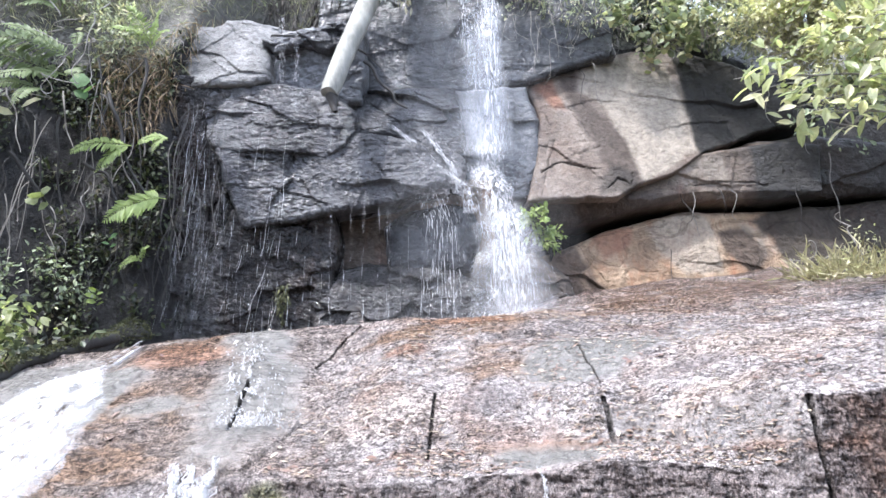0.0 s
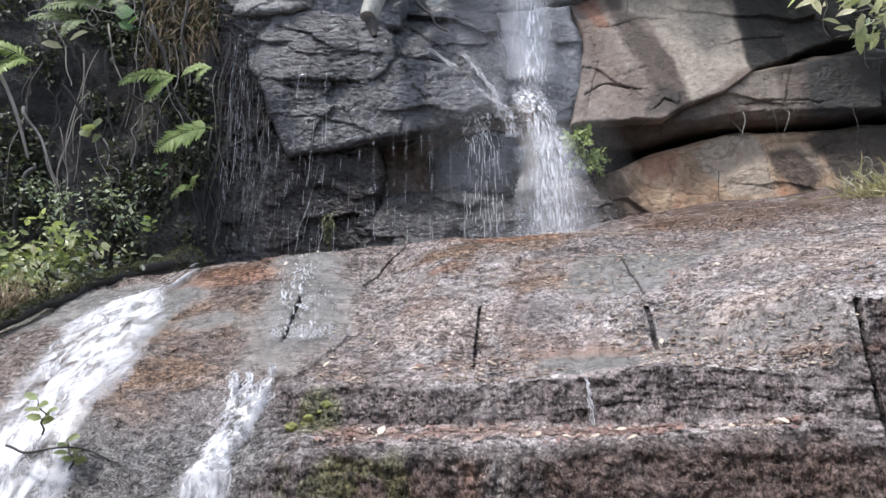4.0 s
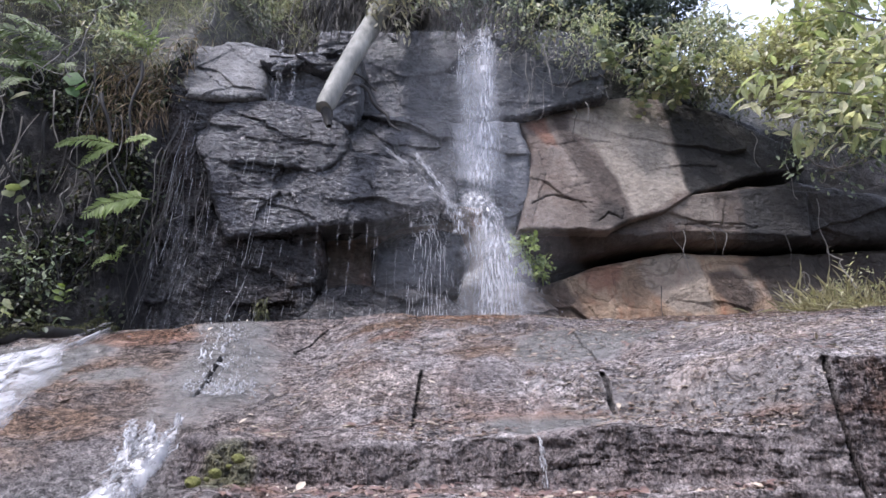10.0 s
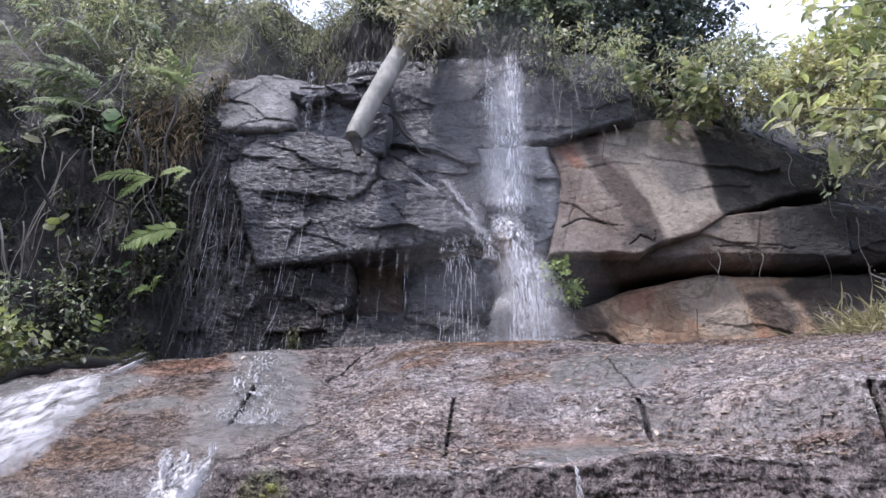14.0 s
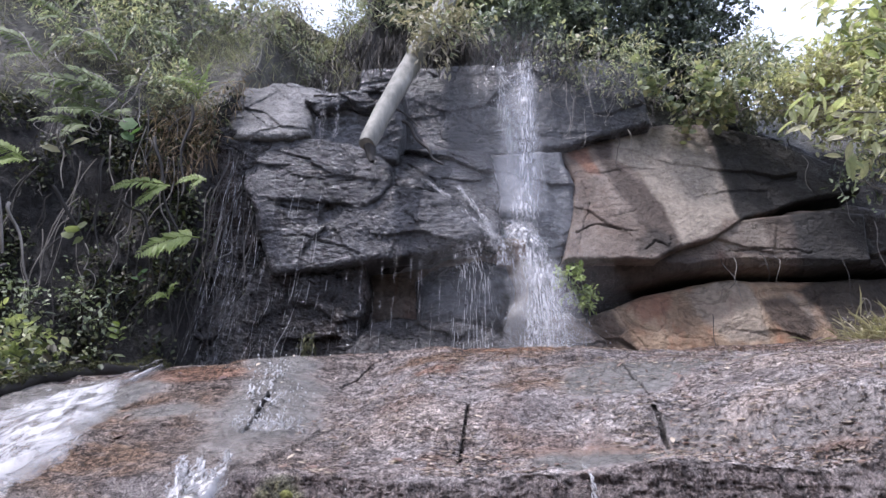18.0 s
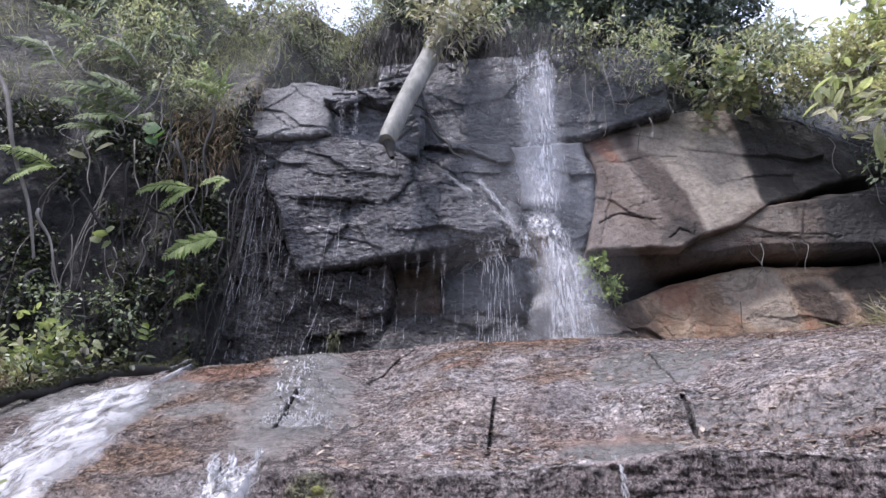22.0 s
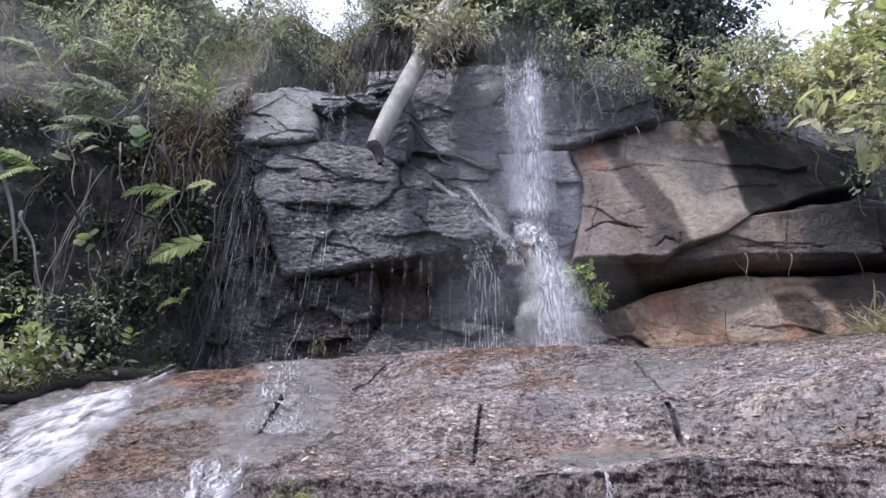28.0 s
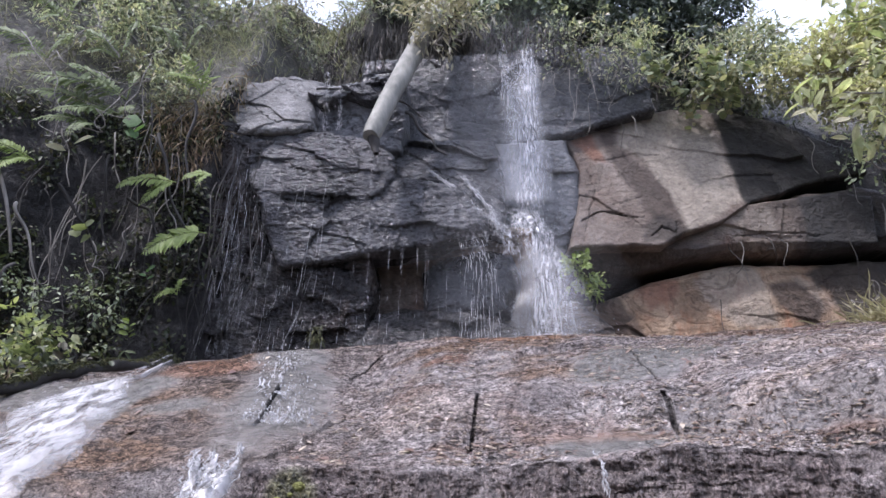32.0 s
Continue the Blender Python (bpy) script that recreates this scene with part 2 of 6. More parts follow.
GREY_WET = rock_material("wet_grey_granite", (0.025, 0.024, 0.025), (0.065, 0.062, 0.062), (0.14, 0.135, 0.135), (0.12, 0.35), (0.08, 0.055, 0.04), 0.4, relief=0.9, lumps=(14, (0.7, 1, 1.3), 0.5, 0.03), zones=SEAMS)
BROWN_PALE = rock_material("tan_brown_granite", (0.055, 0.042, 0.033), (0.13, 0.1, 0.077), (0.235, 0.188, 0.15), (0.5, 0.75), (0.14, 0.07, 0.045), 0.5, grain=0.45, zones=ZONES, relief=0.5, pits=0.4)
BROWN = rock_material("brown_granite", (0.035, 0.028, 0.024), (0.115, 0.088, 0.069), (0.225, 0.182, 0.146), (0.5, 0.75), (0.14, 0.07, 0.045), 0.6, grain=0.45, zones=ZONES)
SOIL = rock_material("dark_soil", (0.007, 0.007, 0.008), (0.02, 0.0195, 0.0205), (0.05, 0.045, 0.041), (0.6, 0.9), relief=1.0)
# turf lightened, which puts the hill's haze into its colour
TURF = rock_material("dry_turf", (0.055, 0.055, 0.05), (0.13, 0.126, 0.11), (0.25, 0.235, 0.2), (0.8, 0.95), relief=1.0)
SHELF_ZONES = (("soaked", (0.185, 0.145, 0.122)), ("algae", (0.23, 0.155, 0.108)), ("film", (0.15, 0.143, 0.132)), ("slate", (0.17, 0.168, 0.166)), ("face", (0.165, 0.138, 0.134)), ("umber", (0.11, 0.066, 0.046)), ("rust", (0.24, 0.125, 0.075)), ("chalk", (0.4, 0.38, 0.36)), ("cream", (0.5, 0.42, 0.375)), ("moss", (0.15, 0.165, 0.05)), ("groove_shade", (0.012, 0.011, 0.011)))
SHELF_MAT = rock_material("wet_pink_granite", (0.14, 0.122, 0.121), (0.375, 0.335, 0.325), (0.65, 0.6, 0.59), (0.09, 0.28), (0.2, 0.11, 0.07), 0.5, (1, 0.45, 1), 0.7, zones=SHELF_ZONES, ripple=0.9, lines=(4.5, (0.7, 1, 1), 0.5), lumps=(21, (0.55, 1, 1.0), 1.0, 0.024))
MOSS_BODY = rock_material("yellow_green_moss", (0.16, 0.17, 0.04), (0.34, 0.35, 0.09), (0.5, 0.5, 0.17), (0.7, 0.9), grain=0.7, pits=1.0, relief=1.0)
WOODS_MAT = foliage_material("added_woods_leaves", ((0.02, 0.03, 0.014), (0.05, 0.07, 0.03), (0.08, 0.1, 0.045)), 0.6, 0.2)
# haze is put into most of these leaf colours, greyed and lightened
LEAF_MID = foliage_material("green_leaves", ((0.08, 0.1, 0.065), (0.19, 0.23, 0.145), (0.34, 0.38, 0.25)))
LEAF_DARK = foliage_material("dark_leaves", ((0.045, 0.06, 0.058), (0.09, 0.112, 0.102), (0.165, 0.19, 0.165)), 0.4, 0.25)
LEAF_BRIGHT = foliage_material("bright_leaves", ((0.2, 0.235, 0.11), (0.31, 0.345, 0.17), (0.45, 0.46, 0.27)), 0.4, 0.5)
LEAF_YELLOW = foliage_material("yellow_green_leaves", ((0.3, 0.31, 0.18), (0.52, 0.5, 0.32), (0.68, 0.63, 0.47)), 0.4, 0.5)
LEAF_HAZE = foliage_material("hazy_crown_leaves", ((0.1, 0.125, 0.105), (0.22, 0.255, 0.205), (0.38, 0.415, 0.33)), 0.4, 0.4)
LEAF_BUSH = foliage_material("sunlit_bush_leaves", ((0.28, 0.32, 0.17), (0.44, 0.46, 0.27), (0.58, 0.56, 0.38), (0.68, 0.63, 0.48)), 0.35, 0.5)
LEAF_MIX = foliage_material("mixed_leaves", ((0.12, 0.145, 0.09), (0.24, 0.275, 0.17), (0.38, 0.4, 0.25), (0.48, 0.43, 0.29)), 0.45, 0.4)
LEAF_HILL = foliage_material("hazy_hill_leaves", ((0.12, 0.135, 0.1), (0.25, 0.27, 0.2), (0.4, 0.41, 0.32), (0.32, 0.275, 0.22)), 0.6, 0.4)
LEAF_PALE = foliage_material("pale_lance_leaves", ((0.24, 0.225, 0.16), (0.4, 0.37, 0.28), (0.55, 0.5, 0.4)), 0.5, 0.25)
LEAF_SPRAY = foliage_material("creeper_leaves", ((0.12, 0.14, 0.1), (0.28, 0.31, 0.22), (0.5, 0.52, 0.39), (0.52, 0.46, 0.32)), 0.45, 0.4)
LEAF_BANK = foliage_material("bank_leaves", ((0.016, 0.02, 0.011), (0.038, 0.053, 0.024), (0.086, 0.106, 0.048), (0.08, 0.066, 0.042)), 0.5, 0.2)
LEAF_ROUND = foliage_material("smooth_round_leaves", ((0.1, 0.18, 0.07), (0.15, 0.25, 0.1)), 0.65, 0.35)
GRASS = foliage_material("hill_grass", ((0.15, 0.16, 0.12), (0.28, 0.28, 0.215), (0.44, 0.41, 0.32)), 0.6, 0.4)
FERN_MAT = foliage_material("fern_green", ((0.2, 0.27, 0.08), (0.36, 0.43, 0.15)), 0.5, 0.4)
# darker copy of fern_green, with shade put into the colour
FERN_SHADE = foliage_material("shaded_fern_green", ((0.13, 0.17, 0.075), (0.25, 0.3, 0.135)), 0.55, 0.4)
DRY = foliage_material("dry_grass", ((0.09, 0.06, 0.04), (0.19, 0.14, 0.095), (0.38, 0.3, 0.21)), 0.7, 0.3)
STRAW = foliage_material("pale_straw", ((0.24, 0.21, 0.14), (0.42, 0.38, 0.27), (0.6, 0.54, 0.4)), 0.6, 0.35)
DRY_DARK = foliage_material("dry_rootlets", ((0.02, 0.018, 0.017), (0.05, 0.045, 0.041), (0.12, 0.107, 0.094)), 0.8, 0.15)
LITTER = foliage_material("fallen_leaves", ((0.085, 0.052, 0.042), (0.18, 0.11, 0.085), (0.28, 0.21, 0.155), (0.4, 0.34, 0.27)), 0.4, 0.1)
LITTER_RED = foliage_material("rusty_leaves", ((0.085, 0.045, 0.04), (0.17, 0.098, 0.084), (0.27, 0.185, 0.15)), 0.4, 0.1)
LITTER_PALE = foliage_material("pale_dead_leaves", ((0.45, 0.36, 0.27), (0.62, 0.55, 0.47)), 0.4, 0.1)
MOSS_DARK = foliage_material("dark_moss", ((0.015, 0.022, 0.008), (0.035, 0.05, 0.015)), 0.8, 0.1)
MOSS_LOG = foliage_material("brown_green_moss", ((0.025, 0.028, 0.012), (0.06, 0.065, 0.024), (0.11, 0.11, 0.045)), 0.8, 0.1)
ROOT = bark_material("root_bark", (0.012, 0.011, 0.01), (0.055, 0.05, 0.045))
TWIG = bark_material("pale_twig", (0.09, 0.08, 0.07), (0.3, 0.28, 0.25))
VINE = bark_material("bleached_vine", (0.14, 0.13, 0.115), (0.36, 0.335, 0.3))
TRUNK = bark_material("bleached_trunk", (0.075, 0.076, 0.066), (0.39, 0.38, 0.335), (1, 1, 0.22), 13)
FALL = water_material("falling_water", 0.46, (1, 1, 0.14), 27, 0.76, 0.085, True, 0.64)
VEIL = water_material("thin_water", 0.4, (1, 1, 0.13), 32, 0.8, 0.08, True, 0.62)
DRIP = water_material("dripping_water", 0.38, (1, 1, 0.06), 34, 0.7, 0.1, True, 0.16)
# haze of the fall, put in as a faint white sheet
SPRAY_HAZE = water_material("spray_haze", 0.8, (1, 1, 0.6), 1.6, 0.8, 0.5, True, 0.05)
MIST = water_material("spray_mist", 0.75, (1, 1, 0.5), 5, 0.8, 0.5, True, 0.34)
FILM = water_material("water_film", 0.34, (1, 0.5, 0.5), 16, 0.75, 0.12, True, 0.7)
FOAM = water_material("foaming_water", 0.55, (1, 0.6, 0.6), 9, 0.57, 0.13, True, 0.93)
DROP = water_material("water_drops", 0.6, (1, 1, 0.4), 60, 0.68, 0.2, False, 0.7)


# ---- mesh helpers ----
def smoothstep(a, b, x):
    s = np.clip((x - a) / (b - a), 0, 1)
    return s * s * (3 - 2 * s)


def lattice(x, y, seed):
    table = np.random.RandomState(seed).rand(256, 256)
    xi, yi = np.floor(x).astype(int), np.floor(y).astype(int)
    fx, fy = x - xi, y - yi
    fx, fy = fx * fx * (3 - 2 * fx), fy * fy * (3 - 2 * fy)
    a, b = table[xi & 255, yi & 255], table[(xi + 1) & 255, yi & 255]
    c, d = table[xi & 255, (yi + 1) & 255], table[(xi + 1) & 255, (yi + 1) & 255]
    return (a * (1 - fx) + b * fx) * (1 - fy) + (c * (1 - fx) + d * fx) * fy


def fbm(x, y, seed=0, octaves=5, gain=0.5):
    """Noise from -1 to 1."""
    total, amp, norm = 0, 1.0, 0.0
    for o in range(octaves):
        total = total + amp * (lattice(x * 2 ** o + 17.3 * o, y * 2 ** o + 5.1 * o, seed + o) * 2 - 1)
        norm += amp
        amp *= gain
    return total / norm


def ridged(x, y, seed=0, octaves=4):
    """0 at the bottom of sharp creases, up to 1 between them."""
    total, amp, norm = 0, 1.0, 0.0
    for o in range(octaves):
        total = total + amp * np.abs(lattice(x * 2 ** o + 9.7 * o, y * 2 ** o + 3.3 * o, seed + o) * 2 - 1)
        norm += amp
        amp *= 0.5
    return total / norm


def mesh_of(name, verts, faces, mat, smooth=True):
    """verts: n x 3; faces: n x 3 or n x 4 of one kind."""
    me = bpy.data.meshes.new(name)
    verts, faces = np.asarray(verts, dtype=np.float32), np.asarray(faces, dtype=np.int32)
    k = faces.shape[1]
    me.vertices.add(len(verts))
    me.vertices.foreach_set("co", verts.ravel())
    me.loops.add(faces.size)
    me.loops.foreach_set("vertex_index", faces.ravel())
    me.polygons.add(len(faces))
    me.polygons.foreach_set("loop_start", np.arange(0, faces.size, k, dtype=np.int32))
    me.polygons.foreach_set("use_smooth", np.full(len(faces), smooth))
    me.update(calc_edges=True)
    me.materials.append(mat)
    return me


def empty_at(name, place):
    ob = new(name)
    ob.empty_display_size = 0.05
    ob.location = place
    return ob


def child(name, me, parent, label="", deeper=False):
    """A part whose mesh is in world metres, under a thing that stands anywhere; deeper: under another such part."""
    ob = new(name, me)
    ob.parent = parent
    if deeper:
        return tagged(ob, label)
    ob.matrix_parent_inverse = Matrix.Translation(parent.location).inverted()
    return tagged(ob, label)


def grid_faces(nu, nv, keep=None):
    i, j = np.meshgrid(np.arange(nu - 1), np.arange(nv - 1), indexing="ij")
    a = i * nv + j
    f = np.stack((a, a + nv, a + nv + 1, a + 1), -1).reshape(-1, 4)
    if keep is not None:
        f = f[keep.ravel()[f].all(1)]
    return f


def sheet(name, X, Y, Z, mat):
    return mesh_of(name, np.stack((X, Y, Z), -1).reshape(-1, 3), grid_faces(*X.shape), mat)


def edge_distance(px, pz, outline):
    """Distance to the outline, positive inside."""
    best, inside = np.full(px.shape, 1e9), np.zeros(px.shape, bool)
    for (x0, z0), (x1, z1) in zip(outline, outline[1:] + outline[:1]):
        dx, dz = x1 - x0, z1 - z0
        s = np.clip(((px - x0) * dx + (pz - z0) * dz) / (dx * dx + dz * dz), 0, 1)
        best = np.minimum(best, np.hypot(px - x0 - s * dx, pz - z0 - s * dz))
        inside ^= ((z0 > pz) != (z1 > pz)) & (px < dx * (pz - z0) / (dz if dz else 1e-9) + x0)
    return np.where(inside, best, -best)


def facets(X, Z, seed, count=30, flat=2.2, tilt=0.16, step=0.05):
    """Broken faces: each its own plane, flat ones wide and low, with small steps where they meet."""
    rs = np.random.RandomState(seed)
    px = X.min() + (X.max() - X.min()) * rs.rand(count)
    pz = Z.min() + (Z.max() - Z.min()) * rs.rand(count)
    wx, wz = X + 0.1 * fbm(X * 2.5, Z * 2.5, seed + 1, 3), Z + 0.07 * fbm(X * 2.5, Z * 2.5, seed + 2, 3)
    best, h = np.full(X.shape, 1e9), np.zeros(X.shape)
    for k in range(count):
        d = np.hypot(wx - px[k], flat * (wz - pz[k]))
        gx, gz, c = rs.uniform(-tilt, tilt), rs.uniform(-tilt, tilt) - 0.3 * tilt, rs.uniform(-step, step)
        near = d < best
        h = np.where(near, c + gx * (X - px[k]) + gz * (Z - pz[k]), h)
        best = np.minimum(best, d)
    return h


def add_attribute(me, name, values):
    a = me.attributes.new(name, "FLOAT", "POINT")
    a.data.foreach_set("value", np.asarray(values, dtype=np.float32).ravel())


def rock(name, outline, y, mat, label, bulge=0.15, rim=0.1, lean_x=0.0, lean_z=0.0, rough=0.05, crease=0.05, crease_scale=(1.5, 4.0), cell=0.013, thick=0.9, seed=1, wobble=0.06, count=30, tilt=0.16, step=0.05, stains=(), cracks=(), lip=(), under=1.2):
    """A block of the cliff: its front outline in x and z, rounded back at the rim, with broken faces, creases and lumps, and sides that run back into the cliff."""
    o = np.array(outline)
    (x0, z0), (x1, z1) = o.min(0) - 0.1, o.max(0) + 0.1
    X, Z = np.meshgrid(np.arange(x0, x1, cell), np.arange(z0, z1, cell), indexing="ij")
    d = edge_distance(X, Z, list(outline)) + wobble * fbm(X * 3, Z * 3, seed + 40, 5) + 0.015
    h = bulge * np.sqrt(np.clip(1 - (1 - np.clip(d / rim, 0, 1)) ** 2, 0, 1))
    warp = fbm(X * 1.3, Z * 1.3, seed + 7, 3) * 0.8
    r = ridged(X * crease_scale[0] + warp, Z * crease_scale[1] + warp * 2, seed + 3)
    h = h - 0.5 * crease * np.exp(-(r / 0.07) ** 2) - 0.45 * crease * np.exp(-(fbm(X * crease_scale[0] * 0.8 + warp, Z * crease_scale[1] * 0.8 + warp, seed + 5, 6, 0.6) / 0.022) ** 2) + 1.5 * rough * fbm(X * 2.2, Z * 3.0, seed, 7, 0.74) + facets(X, Z, seed + 60, count, 2.2, tilt, step)
    fine = ridged(X * 5 + warp, Z * 11 + warp * 3, seed + 13, 3)
    h = h - 0.4 * crease * np.exp(-(fine / 0.1) ** 2) + 0.3 * rough * (ridged(X * 8 + warp, Z * 22 + 2 * warp, seed + 17, 3) - 0.4)
    seam = np.zeros(X.shape)
    for line, width, depth in cracks:
        off = np.full(X.shape, 1e9)
        wx, wz = X + 0.05 * fbm(X * 6, Z * 6, seed + 21, 6, 0.65), Z + 0.05 * fbm(X * 6, Z * 6, seed + 22, 6, 0.65)
        for (ax, az), (bx, bz) in zip(line, line[1:]):
            k = np.clip(((wx - ax) * (bx - ax) + (wz - az) * (bz - az)) / ((bx - ax) ** 2 + (bz - az) ** 2), 0, 1)
            off = np.minimum(off, np.hypot(wx - ax - k * (bx - ax), wz - az - k * (bz - az)))
        wide = 0.42 * width * (0.75 + 1.5 * fbm(X * 5, Z * 5, seed + 23, 3))
        wide = np.maximum(wide, 0.002)
        h = h - 0.6 * depth * np.exp(-(off / wide) ** 2)
        seam = np.maximum(seam, np.exp(-(off / (0.7 * wide)) ** 2))
    cx, cz = o.mean(0)
    Y = y + lean_x * (X - cx) + lean_z * (Z - cz) - h
    if lip:
        line = np.interp(X, [p[0] for p in lip], [p[1] for p in lip]) + 0.02 * fbm(X * 4, Z * 0, seed + 33, 4)
        Y = Y + under * np.clip(line - Z, 0, 1)
    Y = np.where(d <= 0, y + thick, Y)
    me = mesh_of(name, np.stack((X, Y, Z), -1).reshape(-1, 3), grid_faces(*X.shape, d > -1.6 * cell), mat)
    add_attribute(me, "seam", 0.55 * seam)
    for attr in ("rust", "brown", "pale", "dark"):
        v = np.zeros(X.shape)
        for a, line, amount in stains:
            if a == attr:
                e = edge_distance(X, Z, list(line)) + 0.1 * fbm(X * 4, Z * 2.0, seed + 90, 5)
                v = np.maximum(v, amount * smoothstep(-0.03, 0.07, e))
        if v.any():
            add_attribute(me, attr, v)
    return tagged(new(name, me), label, "rock", "blocks of the cliff")


def tube(points, r0, r1, sides=6, wave=0.0, seed=0):
    """Vertices and quads of a bent, tapering stem through the points."""
    p = np.array(points, float)
    n = len(p)
    t = np.gradient(p, axis=0)
    t /= np.linalg.norm(t, axis=1)[:, None] + 1e-9
    ref = np.eye(3)[np.argmin(np.abs(t).mean(0))][None]
    a = np.cross(t, ref)
    a /= np.linalg.norm(a, axis=1)[:, None] + 1e-9
    b = np.cross(t, a)
    rs = np.random.RandomState(seed)
    rad = np.linspace(r0, r1, n) * (1 + wave * (rs.rand(n) - 0.5))
    ang = np.linspace(0, 2 * np.pi, sides, endpoint=False)
    v = p[:, None] + rad[:, None, None] * (np.cos(ang)[None, :, None] * a[:, None] + np.sin(ang)[None, :, None] * b[:, None])
    i, j = np.meshgrid(np.arange(n - 1), np.arange(sides), indexing="ij")
    k = (j + 1) % sides
    f = np.stack((i * sides + j, i * sides + k, (i + 1) * sides + k, (i + 1) * sides + j), -1).reshape(-1, 4)
    return v.reshape(-1, 3), np.concatenate((f[:, [0, 1, 2]], f[:, [0, 2, 3]]))


def bent(a, b, sag, n=10, wild=0.05, seed=0):
    """A wandering line from a to b that sags (or rises) in between."""
    rs = np.random.RandomState(seed)
    s = np.linspace(0, 1, n)[:, None]
    p = np.array(a) * (1 - s) + np.array(b) * s
    p[:, 2] += sag * 4 * (s * (1 - s))[:, 0]
    off = sum(np.sin(s * np.pi * k) * rs.randn(1, 3) * wild * 0.5 / k for k in (1, 2, 3, 4))
    return p + off


def stem(points, r0, r1, mat, name, parent, label="", sides=5):
    return child(name, mesh_of(name, *tube(points, r0, r1, sides), mat), parent, label)


LEAF_SHAPES = {
    "lance": ((0, 0, 0), (0.35, 0.13, 0.03), (0.7, 0.1, 0.02), (1, 0, -0.06), (0.7, -0.1, 0.02), (0.35, -0.13, 0.03), (0.5, 0, -0.01)),
    "oval": ((0, 0, 0), (0.3, 0.24, 0.05), (0.7, 0.22, 0.04), (1, 0, -0.08), (0.7, -0.22, 0.04), (0.3, -0.24, 0.05), (0.5, 0, -0.02)),
    "pointed": ((0, 0, 0), (0.12, 0.07, 0.02), (0.3, 0.16, 0.045), (0.52, 0.185, 0.045), (0.74, 0.13, 0.02), (0.9, 0.05, -0.04), (1, 0, -0.1), (0.9, -0.05, -0.04), (0.74, -0.13, 0.02), (0.52, -0.185, 0.045), (0.3, -0.16, 0.045), (0.12, -0.07, 0.02), (0.5, 0, -0.01)),
    "round": ((0.05, 0, 0), (0.15, 0.42, 0.03), (0.75, 0.42, 0.0), (1, 0, -0.08), (0.75, -0.42, 0.0), (0.15, -0.42, 0.03), (0.5, 0, 0.05)),
    "blade": ((0, 0.02, 0), (0.35, 0.022, 0.03), (0.7, 0.015, 0.0), (1, 0, -0.15), (0.7, -0.015, 0.0), (0.35, -0.022, 0.03), (0.5, 0, 0.02)),
}


def leaves(pos, aim, size, shape="oval", seed=0, face=(0, -0.4, 1.0), tumble=0.5):
    """Vertices and triangles of a leaf at each place, pointing along aim, its upper side towards face."""
    rs = np.random.RandomState(seed)
    pos, aim = np.asarray(pos, float), np.asarray(aim, float)
    n = len(pos)
    aim = aim / (np.linalg.norm(aim, axis=1)[:, None] + 1e-9)
    up = np.array(face)[None] + tumble * rs.randn(n, 3)
    side = np.cross(up, aim)
    side /= np.linalg.norm(side, axis=1)[:, None] + 1e-9
    up = np.cross(aim, side)
    size = np.broadcast_to(np.asarray(size, float), (n,))
    sh = np.array(LEAF_SHAPES[shape])
    v = pos[:, None] + size[:, None, None] * (sh[None, :, 0:1] * aim[:, None] + sh[None, :, 1:2] * side[:, None] + sh[None, :, 2:3] * up[:, None])
    m = len(sh) - 1
    tri = np.array([(m, a, (a + 1) % m) for a in range(m)])
    f = (np.arange(n)[:, None, None] * (m + 1) + tri[None]).reshape(-1, 3)
    return v.reshape(-1, 3), f


# ---- ground, hill and rock shelf ----
gx = np.concatenate((-np.geomspace(400, 9, 30), np.linspace(-8, 8, 100), np.geomspace(9, 400, 30)))
gy = np.concatenate((-np.geomspace(400, 7, 30), np.linspace(-6, 10, 100), np.geomspace(11, 400, 30)))
GX, GY = np.meshgrid(gx, gy, indexing="ij")
GZ = -0.12 + 0.1 * fbm(GX * 0.7, GY * 0.7, 3, 5) + 0.06 * ridged(GX * 1.5, GY * 1.5, 9)
tagged(new("ground", sheet("ground", GX, GY, GZ, BROWN)), "wet stony ground below the waterfall", "ground", kind="structure")


def hill_face(x):
    """How far back the foot of the hill's face stands."""
    notch = 0.5 * smoothstep(-0.9, -0.2, x) * (1 - smoothstep(1.0, 1.6, x))
    return 7.25 + 1.75 * smoothstep(-3.2, -2.65, x) + 0.25 * smoothstep(4.2, 6.0, x) - 0.4 * np.clip(-(x + 4.3), 0, 4) + notch


def hill_top(x):
    """How high the face stands before the hill slopes back."""
    hollow = 1.0 * smoothstep(-1.1, -0.5, x) * (1 - smoothstep(1.1, 1.7, x))
    return 6.45 + hollow - 1.3 * smoothstep(-2.6, -3.4, x) - 0.3 * smoothstep(1.4, 2.6, x) - 0.3 * smoothstep(3.6, 5.0, x)


def hill_at(x, s):
    """y and z of the hill: s from 0 (foot) to 1 (top of the face), 2 (crest) and 3 (far behind)."""
    s1, s2, s3 = np.clip(s, 0, 1), np.clip(s - 1, 0, 1), np.clip(s - 2, 0, 1)
    crest = 8.4 + 1.0 * smoothstep(-4.3, -5.2, x) + 1.1 * smoothstep(-3.2, -2.2, x) - 1.7 * smoothstep(3.3, 4.2, x) + 1.5 * smoothstep(-2.4, -1.2, x) * (1 - smoothstep(1.2, 2.8, x))
    z = 0.2 + (hill_top(x) - 0.2) * s1 + (crest - hill_top(x)) * s2 ** 0.85 + 2 * s3
    y = hill_face(x) + 0.45 * s1 ** 2 + 2.2 * s2 + 60 * s3
    return y, z


